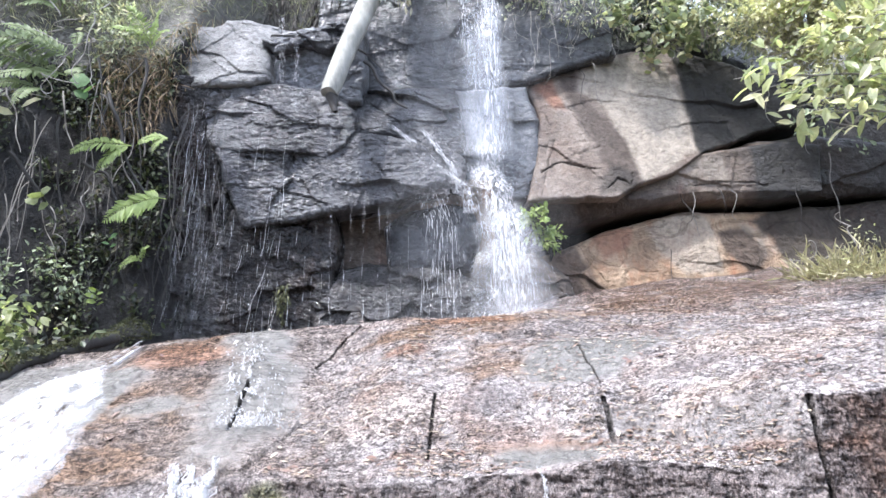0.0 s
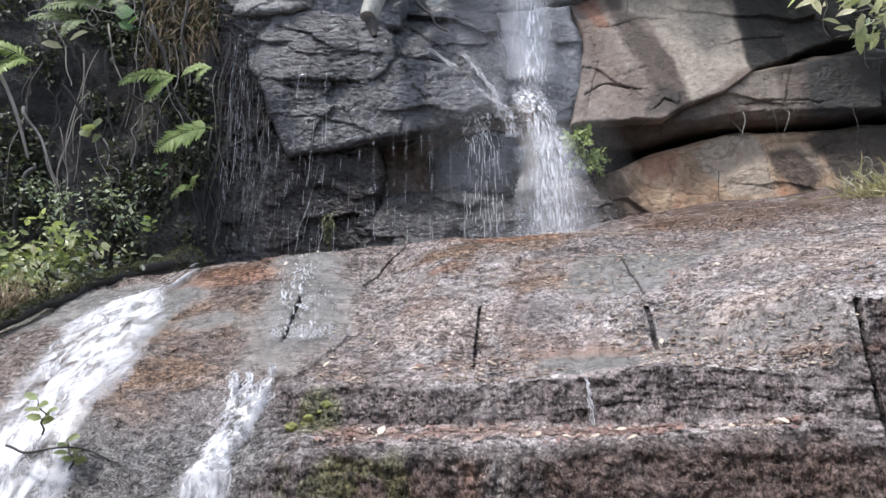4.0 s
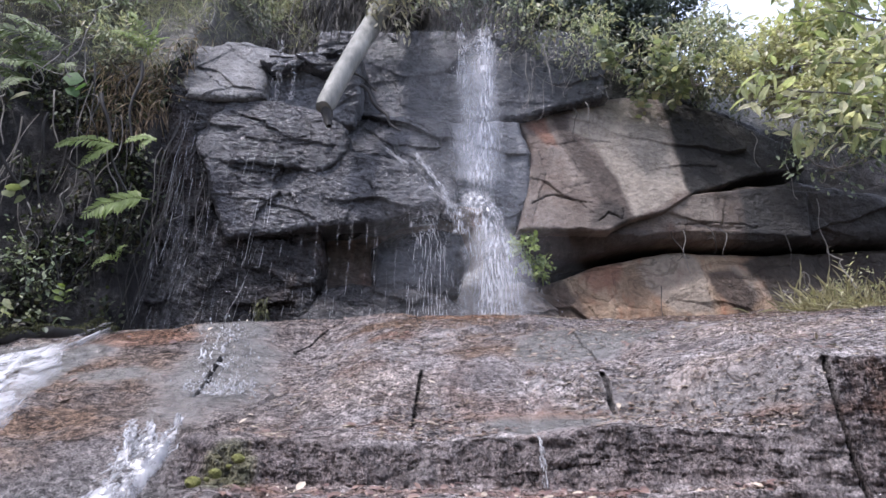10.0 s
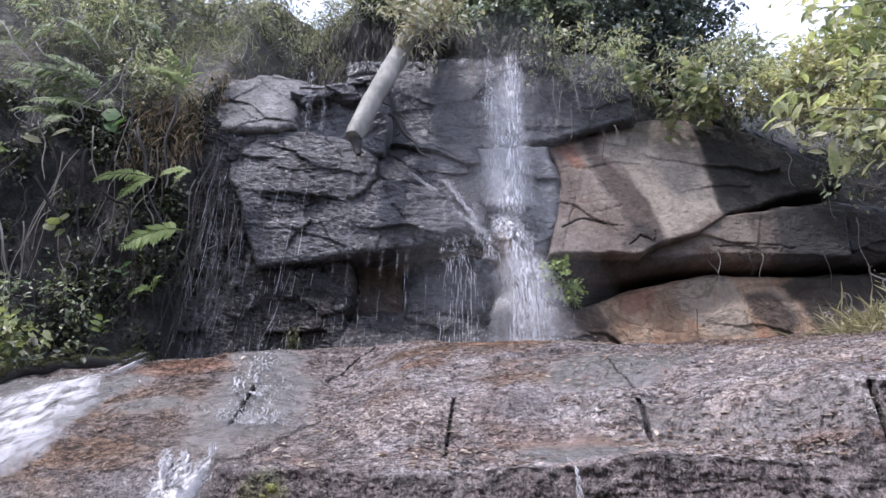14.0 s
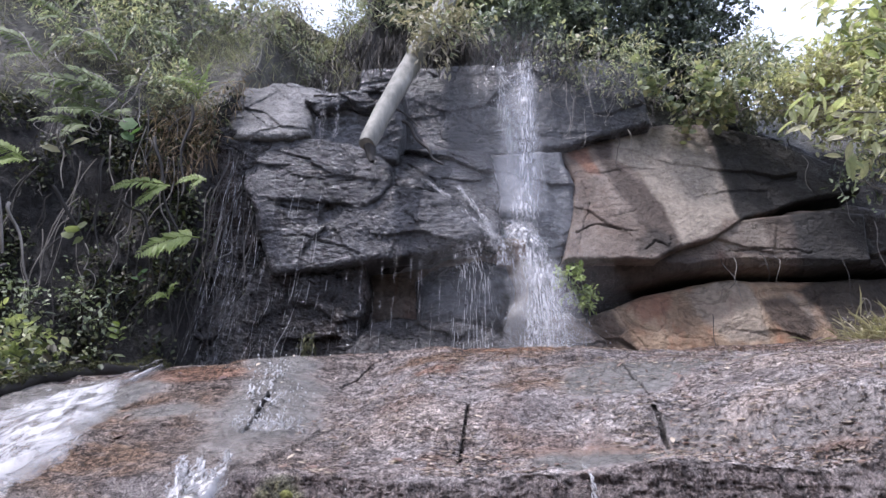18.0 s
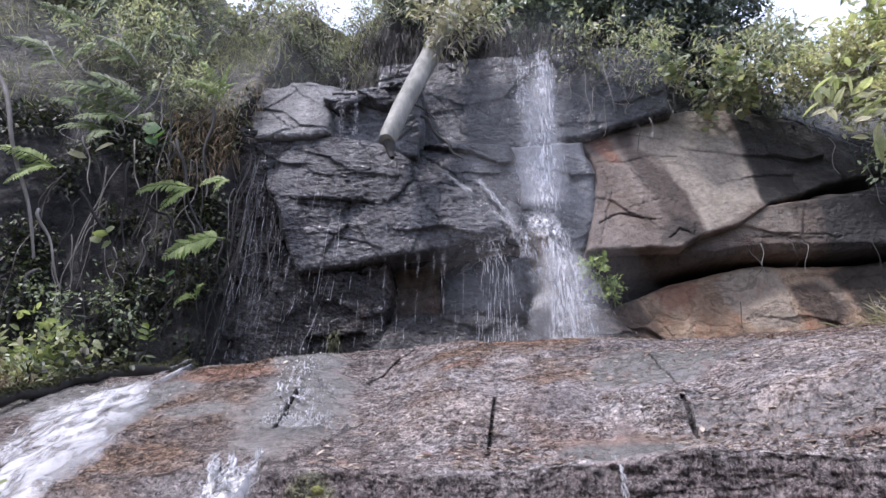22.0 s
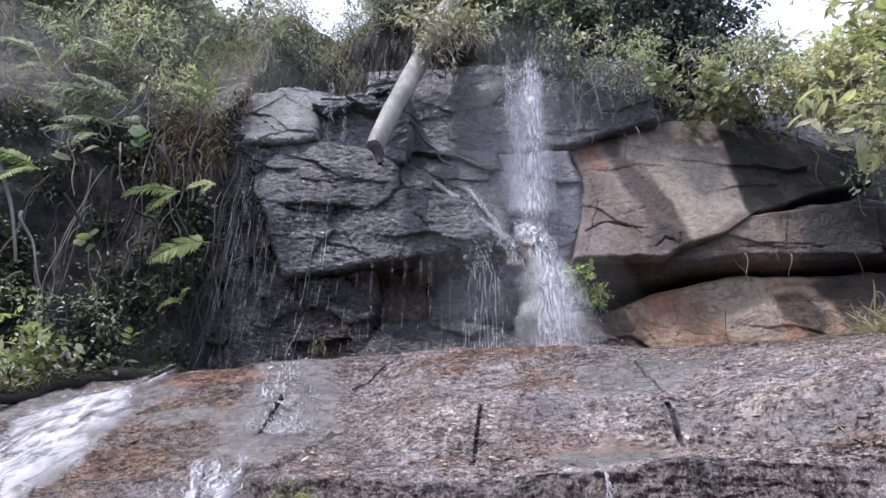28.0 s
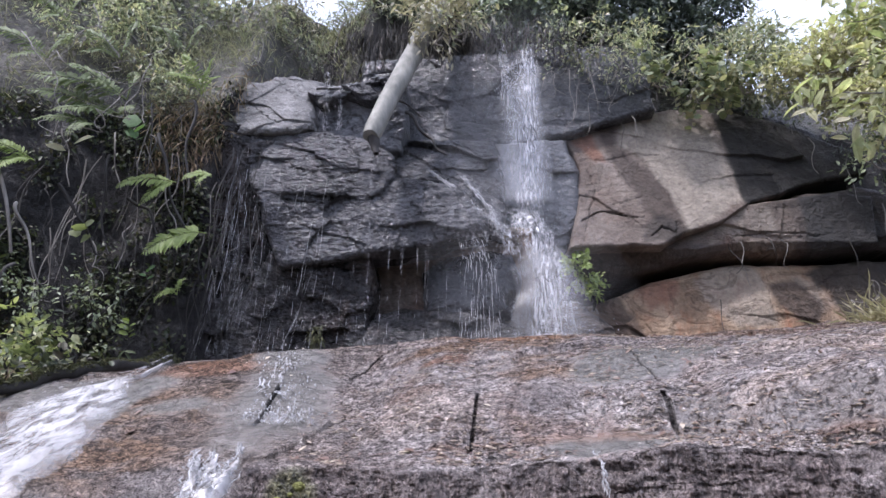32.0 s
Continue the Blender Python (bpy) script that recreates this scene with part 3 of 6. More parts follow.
hx = np.concatenate((-np.geomspace(60, 8.2, 12), np.arange(-8, 8.01, 0.045), np.geomspace(8.2, 60, 12)))
hs = np.concatenate((np.linspace(0, 1, 120), 1 + np.linspace(0.01, 1, 60), np.linspace(2.1, 3, 12)))
HX, HS = np.meshgrid(hx, hs, indexing="ij")
HY, HZ = hill_at(HX, HS)
HY = HY + (0.2 * fbm(HX * 1.1, HZ * 1.1, 21, 6, 0.6) + 0.06 * (ridged(HX * 3, HZ * 2, 27) - 0.4)) * (1 - 0.5 * np.clip(HS - 1, 0, 1))
HZ = HZ + 0.2 * fbm(HX * 0.9, HY * 0.9, 25, 5) * np.clip(HS - 1, 0, 1)
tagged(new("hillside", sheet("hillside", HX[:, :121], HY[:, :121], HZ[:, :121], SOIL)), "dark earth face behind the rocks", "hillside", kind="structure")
tagged(new("hill_slope", sheet("hill_slope", HX[:, 120:], HY[:, 120:], HZ[:, 120:], TURF)), "dry turf slope above the cliff", "hillside", kind="structure")

# unseen woods added at the sides and behind, to block low skylight and reflections
wu, wv = np.meshgrid(np.radians(np.linspace(118, 422, 120)), np.linspace(0, 1, 24), indexing="ij")
wr = 13 + 1.5 * fbm(wu * 3, wv * 2, 41, 4) + 1.5 * wv
WX, WY = wr * np.cos(wu), 3.0 + wr * np.sin(wu)
WZ = -0.2 + wv * (7.5 + 2.5 * fbm(wu * 4, wu * 0, 43, 4))
tagged(new("backdrop", sheet("backdrop", WX, WY, WZ, MOSS_DARK)), "unseen dark edge of woods, added to hold back low skylight", "woods", kind="structure")
rs = np.random.RandomState(45)
k, j = rs.randint(0, 120, 9000), rs.randint(0, 24, 9000)
p = np.stack((WX[k, j] * 0.97, 3 + (WY[k, j] - 3) * 0.97, WZ[k, j]), -1) + rs.randn(9000, 3) * 0.35
tagged(new("added_woods", mesh_of("added_woods", *leaves(p, rs.randn(9000, 3), 0.3 + 0.4 * rs.rand(9000), "oval", 46), WOODS_MAT, False)), "unseen woods added round the clearing to dim the light", "woods", kind="stuff")

# the sloping shelf: at each x the line of its surface from the back of the crest down to the ground
SHELF = {}
SHELF[-7.0] = ((9.0, 1.5), (6.6, 1.55), (5.6, 1.5), (5.0, 1.25), (4.6, 1.0), (4.2, 0.8), (3.9, 0.6), (3.7, 0.4), (3.5, 0.1), (3.2, -0.3))
SHELF[-4.5] = ((9.0, 1.7), (6.6, 1.75), (5.6, 1.68), (5.0, 1.45), (4.6, 1.2), (4.2, 0.98), (3.9, 0.78), (3.7, 0.5), (3.5, 0.2), (3.2, -0.3))
SHELF[-3.0] = ((9.0, 1.9), (6.6, 1.9), (5.75, 1.86), (5.2, 1.66), (4.7, 1.42), (4.35, 1.24), (4.0, 1.03), (3.7, 0.82), (3.5, 0.5), (3.1, -0.3))
SHELF[-2.2] = ((9.0, 2.0), (6.8, 2.0), (5.7, 1.98), (5.1, 1.76), (4.6, 1.52), (4.25, 1.32), (3.85, 1.1), (3.68, 0.92), (3.5, 0.6), (3.1, -0.3))
SHELF[-1.45] = ((9.0, 2.05), (6.8, 2.06), (5.65, 2.06), (5.1, 1.8), (4.5, 1.5), (4.15, 1.33), (3.95, 1.22), (3.75, 0.98), (3.5, 0.8), (3.1, -0.3))
SHELF[-0.9] = ((9.0, 2.08), (6.8, 2.1), (5.68, 2.1), (5.15, 1.79), (4.5, 1.47), (4.1, 1.28), (3.84, 1.21), (3.75, 1.01), (3.46, 0.98), (3.2, -0.3))
SHELF[-0.2] = ((9.0, 2.1), (6.8, 2.15), (5.55, 2.17), (5.0, 1.92), (4.44, 1.61), (4.05, 1.34), (3.79, 1.22), (3.7, 1.03), (3.42, 1.0), (3.2, -0.3))
SHELF[0.4] = ((9.0, 2.15), (6.8, 2.16), (5.55, 2.18), (5.0, 1.98), (4.42, 1.71), (4.02, 1.41), (3.72, 1.29), (3.63, 1.06), (3.38, 1.03), (3.16, -0.3))
SHELF[1.0] = ((9.0, 2.55), (7.4, 2.33), (5.5, 2.18), (4.76, 1.98), (4.03, 1.62), (3.92, 1.46), (3.64, 1.38), (3.53, 1.1), (3.4, 1.07), (3.14, -0.3))
SHELF[1.5] = ((9.0, 2.68), (7.4, 2.42), (5.4, 2.17), (4.6, 1.99), (3.78, 1.71), (3.62, 1.47), (3.52, 1.36), (3.42, 1.16), (3.33, 1.12), (3.1, -0.3))
SHELF[1.85] = ((9.0, 2.75), (7.4, 2.48), (5.4, 2.18), (4.4, 2.0), (3.47, 1.72), (3.42, 1.5), (3.38, 1.36), (3.32, 1.18), (3.26, 1.02), (3.0, -0.3))
SHELF[3.0] = ((9.0, 2.9), (7.4, 2.6), (5.5, 2.28), (4.3, 2.07), (3.4, 1.82), (3.34, 1.6), (3.3, 1.4), (3.24, 1.2), (3.18, 1.0), (2.9, -0.3))
SHELF[4.2] = ((9.0, 3.0), (7.4, 2.75), (5.5, 2.42), (4.3, 2.15), (3.4, 1.9), (3.34, 1.65), (3.3, 1.4), (3.24, 1.2), (3.18, 1.0), (2.9, -0.3))
SHELF[7.0] = ((9.0, 3.2), (7.4, 2.95), (5.5, 2.6), (4.3, 2.3), (3.4, 2.0), (3.34, 1.7), (3.3, 1.4), (3.24, 1.2), (3.18, 1.0), (2.9, -0.3))
STATIONS = sorted(SHELF)


def shelf_at(x, s):
    """y and z of the smooth shelf at x, s running from 0 (back) to 9 (foot)."""
    prof, xs = np.array([SHELF[k] for k in STATIONS]), np.array(STATIONS)
    i = np.clip(np.searchsorted(STATIONS, x) - 1, 0, len(STATIONS) - 2)
    u = smoothstep(0, 1, (x - xs[i]) / (xs[i + 1] - xs[i]))[..., None]
    j = np.clip(np.floor(s).astype(int), 0, 8)
    w = (s - j)[..., None]
    a = prof[i, j] * (1 - w) + prof[i, j + 1] * w
    b = prof[i + 1, j] * (1 - w) + prof[i + 1, j + 1] * w
    p = a * (1 - u) + b * u
    return p[..., 0], p[..., 1]


def soften(a, n):
    for _ in range(n):
        p = np.pad(a, ((1, 1), (1, 1)), mode="edge")
        a = (p[:-2, 1:-1] + p[2:, 1:-1] + p[1:-1, :-2] + p[1:-1, 2:] + 2 * a) / 6
    return a


sx = np.unique(np.round(np.concatenate((np.arange(-7, -3.6, 0.08), np.arange(-3.6, 3.6, 0.0105), np.arange(3.6, 7, 0.08), *(np.arange(a, b, 0.0042) for a, b in ((-1.38, -1.3), (-0.96, -0.64), (-0.12, -0.02), (0.89, 1.0), (1.79, 1.88))))), 4))
ss = np.concatenate((np.linspace(0, 1.6, 40), np.linspace(1.62, 5, 270), np.linspace(5.015, 8, 200), np.linspace(8.01, 9, 110)))
SX, SS = np.meshgrid(sx, ss, indexing="ij")
warp = 0.06 * fbm(SX * 1.6, SS * 0.8, 61, 4) * smoothstep(2.2, 5.0, SS) * (1 - smoothstep(8.4, 9, SS))
SY, SZ = shelf_at(SX, np.clip(SS + warp, 0, 9))
SY, SZ = soften(SY, 2), soften(SZ, 2)
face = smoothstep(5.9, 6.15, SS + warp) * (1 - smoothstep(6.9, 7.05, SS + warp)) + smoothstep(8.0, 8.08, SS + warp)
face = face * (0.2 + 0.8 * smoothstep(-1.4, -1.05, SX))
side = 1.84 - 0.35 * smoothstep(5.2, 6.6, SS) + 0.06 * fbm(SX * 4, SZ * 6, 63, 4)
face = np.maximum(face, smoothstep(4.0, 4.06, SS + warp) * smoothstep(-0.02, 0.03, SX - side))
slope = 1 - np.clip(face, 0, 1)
crack = np.exp(-(ridged(SX * 1.3, SY * 2.2 + SZ, 77) / 0.07) ** 2)
SZ = SZ + (0.036 * fbm(SX * 1.5, SY * 2.2, 71, 7, 0.65) - 0.03 * crack * slope + 0.014 * fbm(SX * 8, SY * 14, 73, 3)) * (0.1 + 0.9 * slope)
ripples = ridged(SX * 7 + 0.5 * fbm(SX * 3, SY * 3, 87, 3), SY * 19, 91, 3) - 0.4
SZ = SZ + 0.02 * ripples * slope * (0.4 + 0.6 * smoothstep(-0.3, 0.3, fbm(SX * 2, SY * 3, 88, 4)))
lumps = facets(SX, SZ * 1.6 + SY * 0.4, 83, 420, 1.4, 0.2, 0.012)
crumble = 0.05 * (ridged(SX * 9, SZ * 10, 83) - 0.4) + 0.025 * (ridged(SX * 21 + 0.6 * fbm(SX * 9, SZ * 9, 86, 3), SZ * 17, 85, 2) - 0.4)
SY = SY - (0.04 * fbm(SX * 3.0, SZ * 4, 81, 6, 0.72) + crumble + 0.06 * lumps) * (1 - slope)
SZ = SZ + 0.2 * lumps * slope
SZ = SZ - 0.04 * np.exp(-(((SX - 1.52) / 0.28) ** 2 + ((SY - 4.22) / 0.09) ** 2))
swell = fbm(SX * 0.9 + 0.5 * SY, SY * 1.5 - 0.4 * SX, 79, 4, 0.5)
SZ = SZ + (0.045 * swell + 0.03 * np.abs(fbm(SX * 1.3 - 0.6 * SY, SY * 1.8, 80, 4, 0.5))) * slope * smoothstep(2.0, 2.6, SS) * (1 - smoothstep(4.5, 5.0, SS))

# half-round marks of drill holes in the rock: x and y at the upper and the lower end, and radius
# the grooves' inner shade is put into the colour as near-black
groove_shade = np.zeros(SX.shape)
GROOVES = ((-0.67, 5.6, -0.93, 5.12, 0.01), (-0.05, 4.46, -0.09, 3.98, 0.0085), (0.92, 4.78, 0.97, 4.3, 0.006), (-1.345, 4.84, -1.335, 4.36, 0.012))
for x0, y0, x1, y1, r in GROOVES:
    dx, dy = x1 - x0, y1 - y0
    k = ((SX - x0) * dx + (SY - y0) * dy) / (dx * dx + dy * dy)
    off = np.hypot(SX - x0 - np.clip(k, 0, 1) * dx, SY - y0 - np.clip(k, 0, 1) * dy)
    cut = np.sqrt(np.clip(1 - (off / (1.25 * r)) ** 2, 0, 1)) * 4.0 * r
    groove_shade = np.maximum(groove_shade, smoothstep(0.2, 0.7, cut / (4 * r)))
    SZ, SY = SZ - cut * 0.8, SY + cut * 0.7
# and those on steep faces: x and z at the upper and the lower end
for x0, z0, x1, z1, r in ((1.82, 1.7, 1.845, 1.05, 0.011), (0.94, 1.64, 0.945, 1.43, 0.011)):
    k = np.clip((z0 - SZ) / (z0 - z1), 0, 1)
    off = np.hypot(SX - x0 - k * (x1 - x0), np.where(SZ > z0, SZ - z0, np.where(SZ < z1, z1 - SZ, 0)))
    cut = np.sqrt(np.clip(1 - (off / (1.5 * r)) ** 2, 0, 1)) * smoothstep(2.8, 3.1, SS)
    groove_shade = np.maximum(groove_shade, smoothstep(0.2, 0.7, cut))
    SY = SY + cut * 4.5 * r


def blob(x, y, rx, ry, seed, edge=0.5):
    d = np.hypot((SX - x) / rx, (SY - y) / ry) + 0.45 * fbm(SX * 2.5, SY * 4, seed, 5, 0.6)
    return 1 - smoothstep(1 - edge, 1 + edge * 0.4, d)


algae = sum((blob(*a) for a in ((-1.95, 5.5, 0.45, 0.28, 101), (-2.05, 4.5, 0.5, 0.55, 102), (-2.2, 4.0, 0.6, 0.3, 103), (-0.35, 5.25, 0.35, 0.15, 104), (0.2, 5.3, 0.6, 0.25, 105), (0.3, 5.55, 0.9, 0.2, 106), (1.6, 6.2, 1.2, 0.6, 107), (2.6, 7.2, 1.5, 0.8, 108), (0.35, 4.75, 0.35, 0.3, 109))))
film = 0.55 * smoothstep(0.85, 1.0, SX) * (1 - smoothstep(1.7, 1.85, SX)) * smoothstep(3.9, 4.2, SS + warp) * (1 - smoothstep(5.0, 5.4, SS + warp)) + sum((blob(*a) for a in ((-3.15, 5.2, 0.5, 0.45, 119, 0.3), (-2.35, 4.75, 0.12, 0.5, 120, 0.4), (-1.95, 4.62, 0.28, 0.13, 117), (0.62, 3.84, 0.32, 0.13, 118, 0.3), (-1.3, 4.75, 0.36, 0.72, 111), (0.93, 4.62, 0.5, 0.3, 112, 0.25), (0.5, 3.9, 0.3, 0.12, 113), (-2.4, 5.1, 0.3, 0.4, 114), (-1.5, 5.5, 0.3, 0.3, 115), (1.35, 4.7, 0.35, 0.15, 116))))
rust = np.exp(-((SS + warp - 7.35) / 0.3) ** 2) * smoothstep(-1.0, -0.8, SX) * (1 - smoothstep(1.4, 1.6, SX)) * smoothstep(-0.5, 0.3, fbm(SX * 5, SY * 9, 117, 4) + 0.3)
rust = rust + 0.8 * np.exp(-((SS + warp - 5.15) / 0.2) ** 2) * smoothstep(0.0, 0.4, fbm(SX * 3, SY * 9, 118, 4)) * smoothstep(-1.2, -0.9, SX)
rust = rust + 1.1 * blob(-2.05, 5.35, 0.42, 0.24, 151, 0.4) + 1.3 * blob(-0.3, 5.0, 0.2, 0.11, 152, 0.4) + 0.9 * blob(0.3, 5.5, 0.45, 0.12, 153, 0.4) + 0.7 * blob(-0.45, 4.55, 0.18, 0.1, 154, 0.4)
rust = rust + 0.8 * np.exp(-((SX + 0.1 - 0.03 * fbm(SX * 2, SZ * 6, 7)) / 0.06) ** 2) * smoothstep(8, 8.1, SS)
umber = 0.9 * smoothstep(5.2, 5.9, SY) * smoothstep(1.0, 1.6, SX) * smoothstep(-0.5, 0.2, fbm(SX * 2.5, SY * 4, 126, 5, 0.6)) + smoothstep(7.95, 8.1, SS) * smoothstep(-0.35, 0.25, fbm(SX * 2.5, SZ * 3, 124, 5, 0.6) + 0.5 * SX) + smoothstep(-0.02, 0.12, SX - 1.88 - 0.17 * (1.7 - SZ) + 0.09 * fbm(SX * 9, SZ * 2, 127, 5, 0.65)) * smoothstep(3.9, 4.2, SS + 0.3 * fbm(SX * 9, SZ * 3, 128, 4))
chalk = smoothstep(8, 8.1, SS) * np.exp(-((SX - 0.05 - 0.05 * fbm(SX * 3, SZ * 5, 125, 4)) / 0.07) ** 2) * smoothstep(0.55, 0.75, SZ)
moss = blob(-0.94, 3.74, 0.16, 0.12, 121, 0.3) + smoothstep(8, 8.1, SS) * blob(-0.75, 3.38, 0.35, 0.4, 122, 0.3) * smoothstep(-0.1, 0.25, fbm(SX * 9, SZ * 9, 123, 4))
shelf_mesh = sheet("rock_shelf", SX, SY, SZ, SHELF_MAT)
# shade of small dips painted as darker patches; only the first is dented
hollow = blob(1.52, 4.22, 0.3, 0.1, 141, 0.3) + 0.8 * blob(2.3, 4.5, 0.3, 0.08, 142, 0.3) + 0.6 * blob(0.35, 4.32, 0.3, 0.08, 143, 0.3)
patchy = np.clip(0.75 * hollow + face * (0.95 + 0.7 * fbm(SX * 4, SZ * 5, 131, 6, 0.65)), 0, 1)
for attr, val in (("soaked", 0.75 * smoothstep(3.5, 4.1, SY + 0.2 * fbm(SX * 3, SY * 3, 136, 4)) * smoothstep(-0.4, -1.3, SX + 0.35 * fbm(SX * 1.5, SY * 3, 135, 5, 0.6)) * (1 - patchy)), ("slate", 0.8 * smoothstep(4.0, 3.7, SY + 0.12 * fbm(SX * 3, SY * 3, 137, 4)) * smoothstep(-0.95, -1.3, SX)), ("algae", 0.9 * algae * (1 - patchy) * smoothstep(-0.45, 0.25, fbm(SX * 3, SY * 9, 133, 5, 0.6))), ("film", 0.95 * film * (1 - patchy)), ("face", patchy), ("umber", 0.65 * umber), ("rust", 0.6 * rust), ("chalk", 0.6 * chalk), ("cream", 0.7 * (blob(2.0, 4.35, 0.75, 0.32, 155, 0.5) + blob(1.5, 3.85, 0.3, 0.1, 156, 0.5) + 0.8 * blob(-0.3, 4.35, 0.4, 0.2, 157, 0.5)) * (1 - patchy)), ("moss", 0.5 * moss), ("groove_shade", 0.75 * groove_shade)):
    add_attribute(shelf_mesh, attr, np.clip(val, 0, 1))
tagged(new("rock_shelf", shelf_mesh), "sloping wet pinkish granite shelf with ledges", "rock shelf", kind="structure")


def drape(x, y):
    """Height of the shelf's surface."""
    x, y = np.broadcast_arrays(np.asarray(x, float), np.asarray(y, float))
    out = np.empty(x.shape)
    cols = np.clip(np.searchsorted(sx, x.ravel()), 0, len(sx) - 1)
    for n, (c, yy) in enumerate(zip(cols, y.ravel())):
        col = np.minimum.accumulate(SY[c])
        out.flat[n] = np.interp(yy, col[::-1], SZ[c][::-1])
    return out


# ---- the blocks of the cliff ----
rock("boulder", ((-3.41, 5.97), (-3.2, 5.98), (-2.86, 5.94), (-2.76, 6.08), (-2.42, 6.06), (-2.1, 5.93), (-1.97, 5.72), (-2.16, 5.55), (-2.05, 5.08), (-2.28, 4.98), (-2.62, 4.98), (-2.95, 4.96), (-3.18, 5.34)), 8.1, GREY_LIGHT, "pale grey slanting boulder under the hanging grass", 0.13, 0.12, lean_z=0.5, seed=11, crease=0.012, rough=0.03, count=8, tilt=0.06, step=0.015,
     cracks=((((-3.3, 5.72), (-3.0, 5.55), (-2.75, 5.3), (-2.5, 5.12)), 0.014, 0.04), (((-2.8, 6.05), (-2.55, 5.75), (-2.25, 5.55)), 0.013, 0.04)))
rock("boulder", ((-2.2, 5.64), (-1.89, 5.76), (-1.58, 5.86), (-1.21, 6.05), (-1.05, 5.8), (-1.4, 5.52), (-1.72, 5.6), (-2.05, 5.48)), 8.1, GREY, "small grey rock lip over a trickle of water", 0.12, 0.1, lean_z=0.4, seed=12, rough=0.035,
     cracks=((((-1.95, 5.66), (-1.6, 5.75), (-1.2, 5.86)), 0.02, 0.06),))
rock("recess_wall", ((-2.3, 5.85), (-1.0, 5.95), (-1.0, 4.9), (-2.3, 4.95)), 8.16, SMOOTH, "smooth wet rock wall in a recess", 0.05, 0.1, seed=13, tilt=0.05, step=0.01)
rock("boulder", ((-2.92, 4.96), (-2.45, 5.03), (-1.97, 5.02), (-1.56, 4.98), (-1.31, 4.86), (-1.0, 4.72), (-1.02, 4.42), (-1.2, 4.2), (-1.35, 4.1), (-1.77, 4.17), (-2.37, 4.12), (-2.68, 4.25), (-2.8, 4.6)), 7.8, GREY, "grey cracked granite block at the cliff's middle", 0.08, 0.05, lean_z=0.17, seed=14, rough=0.034, crease=0.014, count=7, tilt=0.08, step=0.014,
     cracks=((((-2.45, 4.62), (-2.1, 4.5), (-1.75, 4.42), (-1.45, 4.45)), 0.02, 0.06), (((-1.7, 4.95), (-1.5, 4.7), (-1.42, 4.45)), 0.014, 0.03), (((-2.7, 4.75), (-2.3, 4.8), (-1.95, 4.72)), 0.012, 0.025)))
rock("boulder", ((-2.62, 4.3), (-1.78, 4.26), (-1.35, 4.2), (-1.02, 4.4), (-0.63, 4.4), (-0.22, 4.21), (0.08, 3.9), (0.04, 3.74), (-0.31, 3.66), (-0.56, 3.55), (-1.17, 3.47), (-1.65, 3.36), (-2.25, 3.3), (-2.5, 3.75)), 7.72, GREY, "large overhanging grey granite block", 0.1, 0.08, lean_z=0.15, seed=15, rough=0.042, crease=0.016, count=10, tilt=0.09, step=0.016,
     cracks=((((-2.35, 4.1), (-1.95, 4.05), (-1.6, 4.12), (-1.4, 4.02)), 0.022, 0.07), (((-2.3, 3.72), (-1.9, 3.7), (-1.55, 3.6), (-1.3, 3.52)), 0.02, 0.05), (((-0.95, 4.38), (-0.8, 4.0), (-0.62, 3.82), (-0.5, 3.6)), 0.015, 0.04), (((-0.6, 4.2), (-0.3, 3.95), (-0.2, 3.75)), 0.012, 0.03)))
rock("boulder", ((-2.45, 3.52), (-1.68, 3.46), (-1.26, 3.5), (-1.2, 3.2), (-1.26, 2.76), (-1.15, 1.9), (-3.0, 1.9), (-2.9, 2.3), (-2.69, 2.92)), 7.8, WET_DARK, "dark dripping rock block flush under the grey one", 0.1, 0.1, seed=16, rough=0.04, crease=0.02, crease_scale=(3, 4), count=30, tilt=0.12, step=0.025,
     cracks=((((-2.4, 3.42), (-2.0, 3.44), (-1.6, 3.42), (-1.3, 3.45)), 0.014, 0.05), (((-2.1, 3.1), (-1.7, 2.98), (-1.35, 3.05)), 0.014, 0.04), (((-1.75, 3.4), (-1.7, 3.0), (-1.78, 2.6)), 0.012, 0.03)))
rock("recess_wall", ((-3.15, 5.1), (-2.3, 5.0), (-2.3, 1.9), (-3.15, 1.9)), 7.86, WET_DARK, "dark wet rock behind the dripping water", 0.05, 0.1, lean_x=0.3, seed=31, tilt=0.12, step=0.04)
rock("boulder", ((-1.42, 2.5), (-1.2, 2.79), (-0.87, 2.9), (-0.26, 2.89), (0.2, 2.8), (0.6, 2.5), (0.75, 1.9), (-1.5, 1.9)), 7.95, GREY_WET, "low dark wet rock at the foot of the fall", 0.22, 0.14, lean_z=0.3, seed=17, rough=0.035,
     cracks=((((-1.2, 2.7), (-0.8, 2.62), (-0.3, 2.6)), 0.016, 0.04),))
rock("recess_wall", ((-1.6, 3.95), (0.6, 3.95), (0.6, 2.4), (-1.5, 2.4)), 8.22, BROWN, "shaded brown rock wall under the overhang", 0.05, 0.1, seed=18, rough=0.025, crease=0.015, tilt=0.05, step=0.015)
rock("boulder", ((-0.72, 3.36), (-0.42, 3.58), (0.08, 3.67), (0.36, 3.6), (0.47, 3.3), (0.35, 2.8), (-0.32, 2.72), (-0.66, 2.8)), 8.2, WALL_GREY, "smooth wet rounded rock beside the fall", 0.3, 0.3, lean_z=0.3, seed=19, rough=0.03, crease=0.012, tilt=0.06, step=0.015)
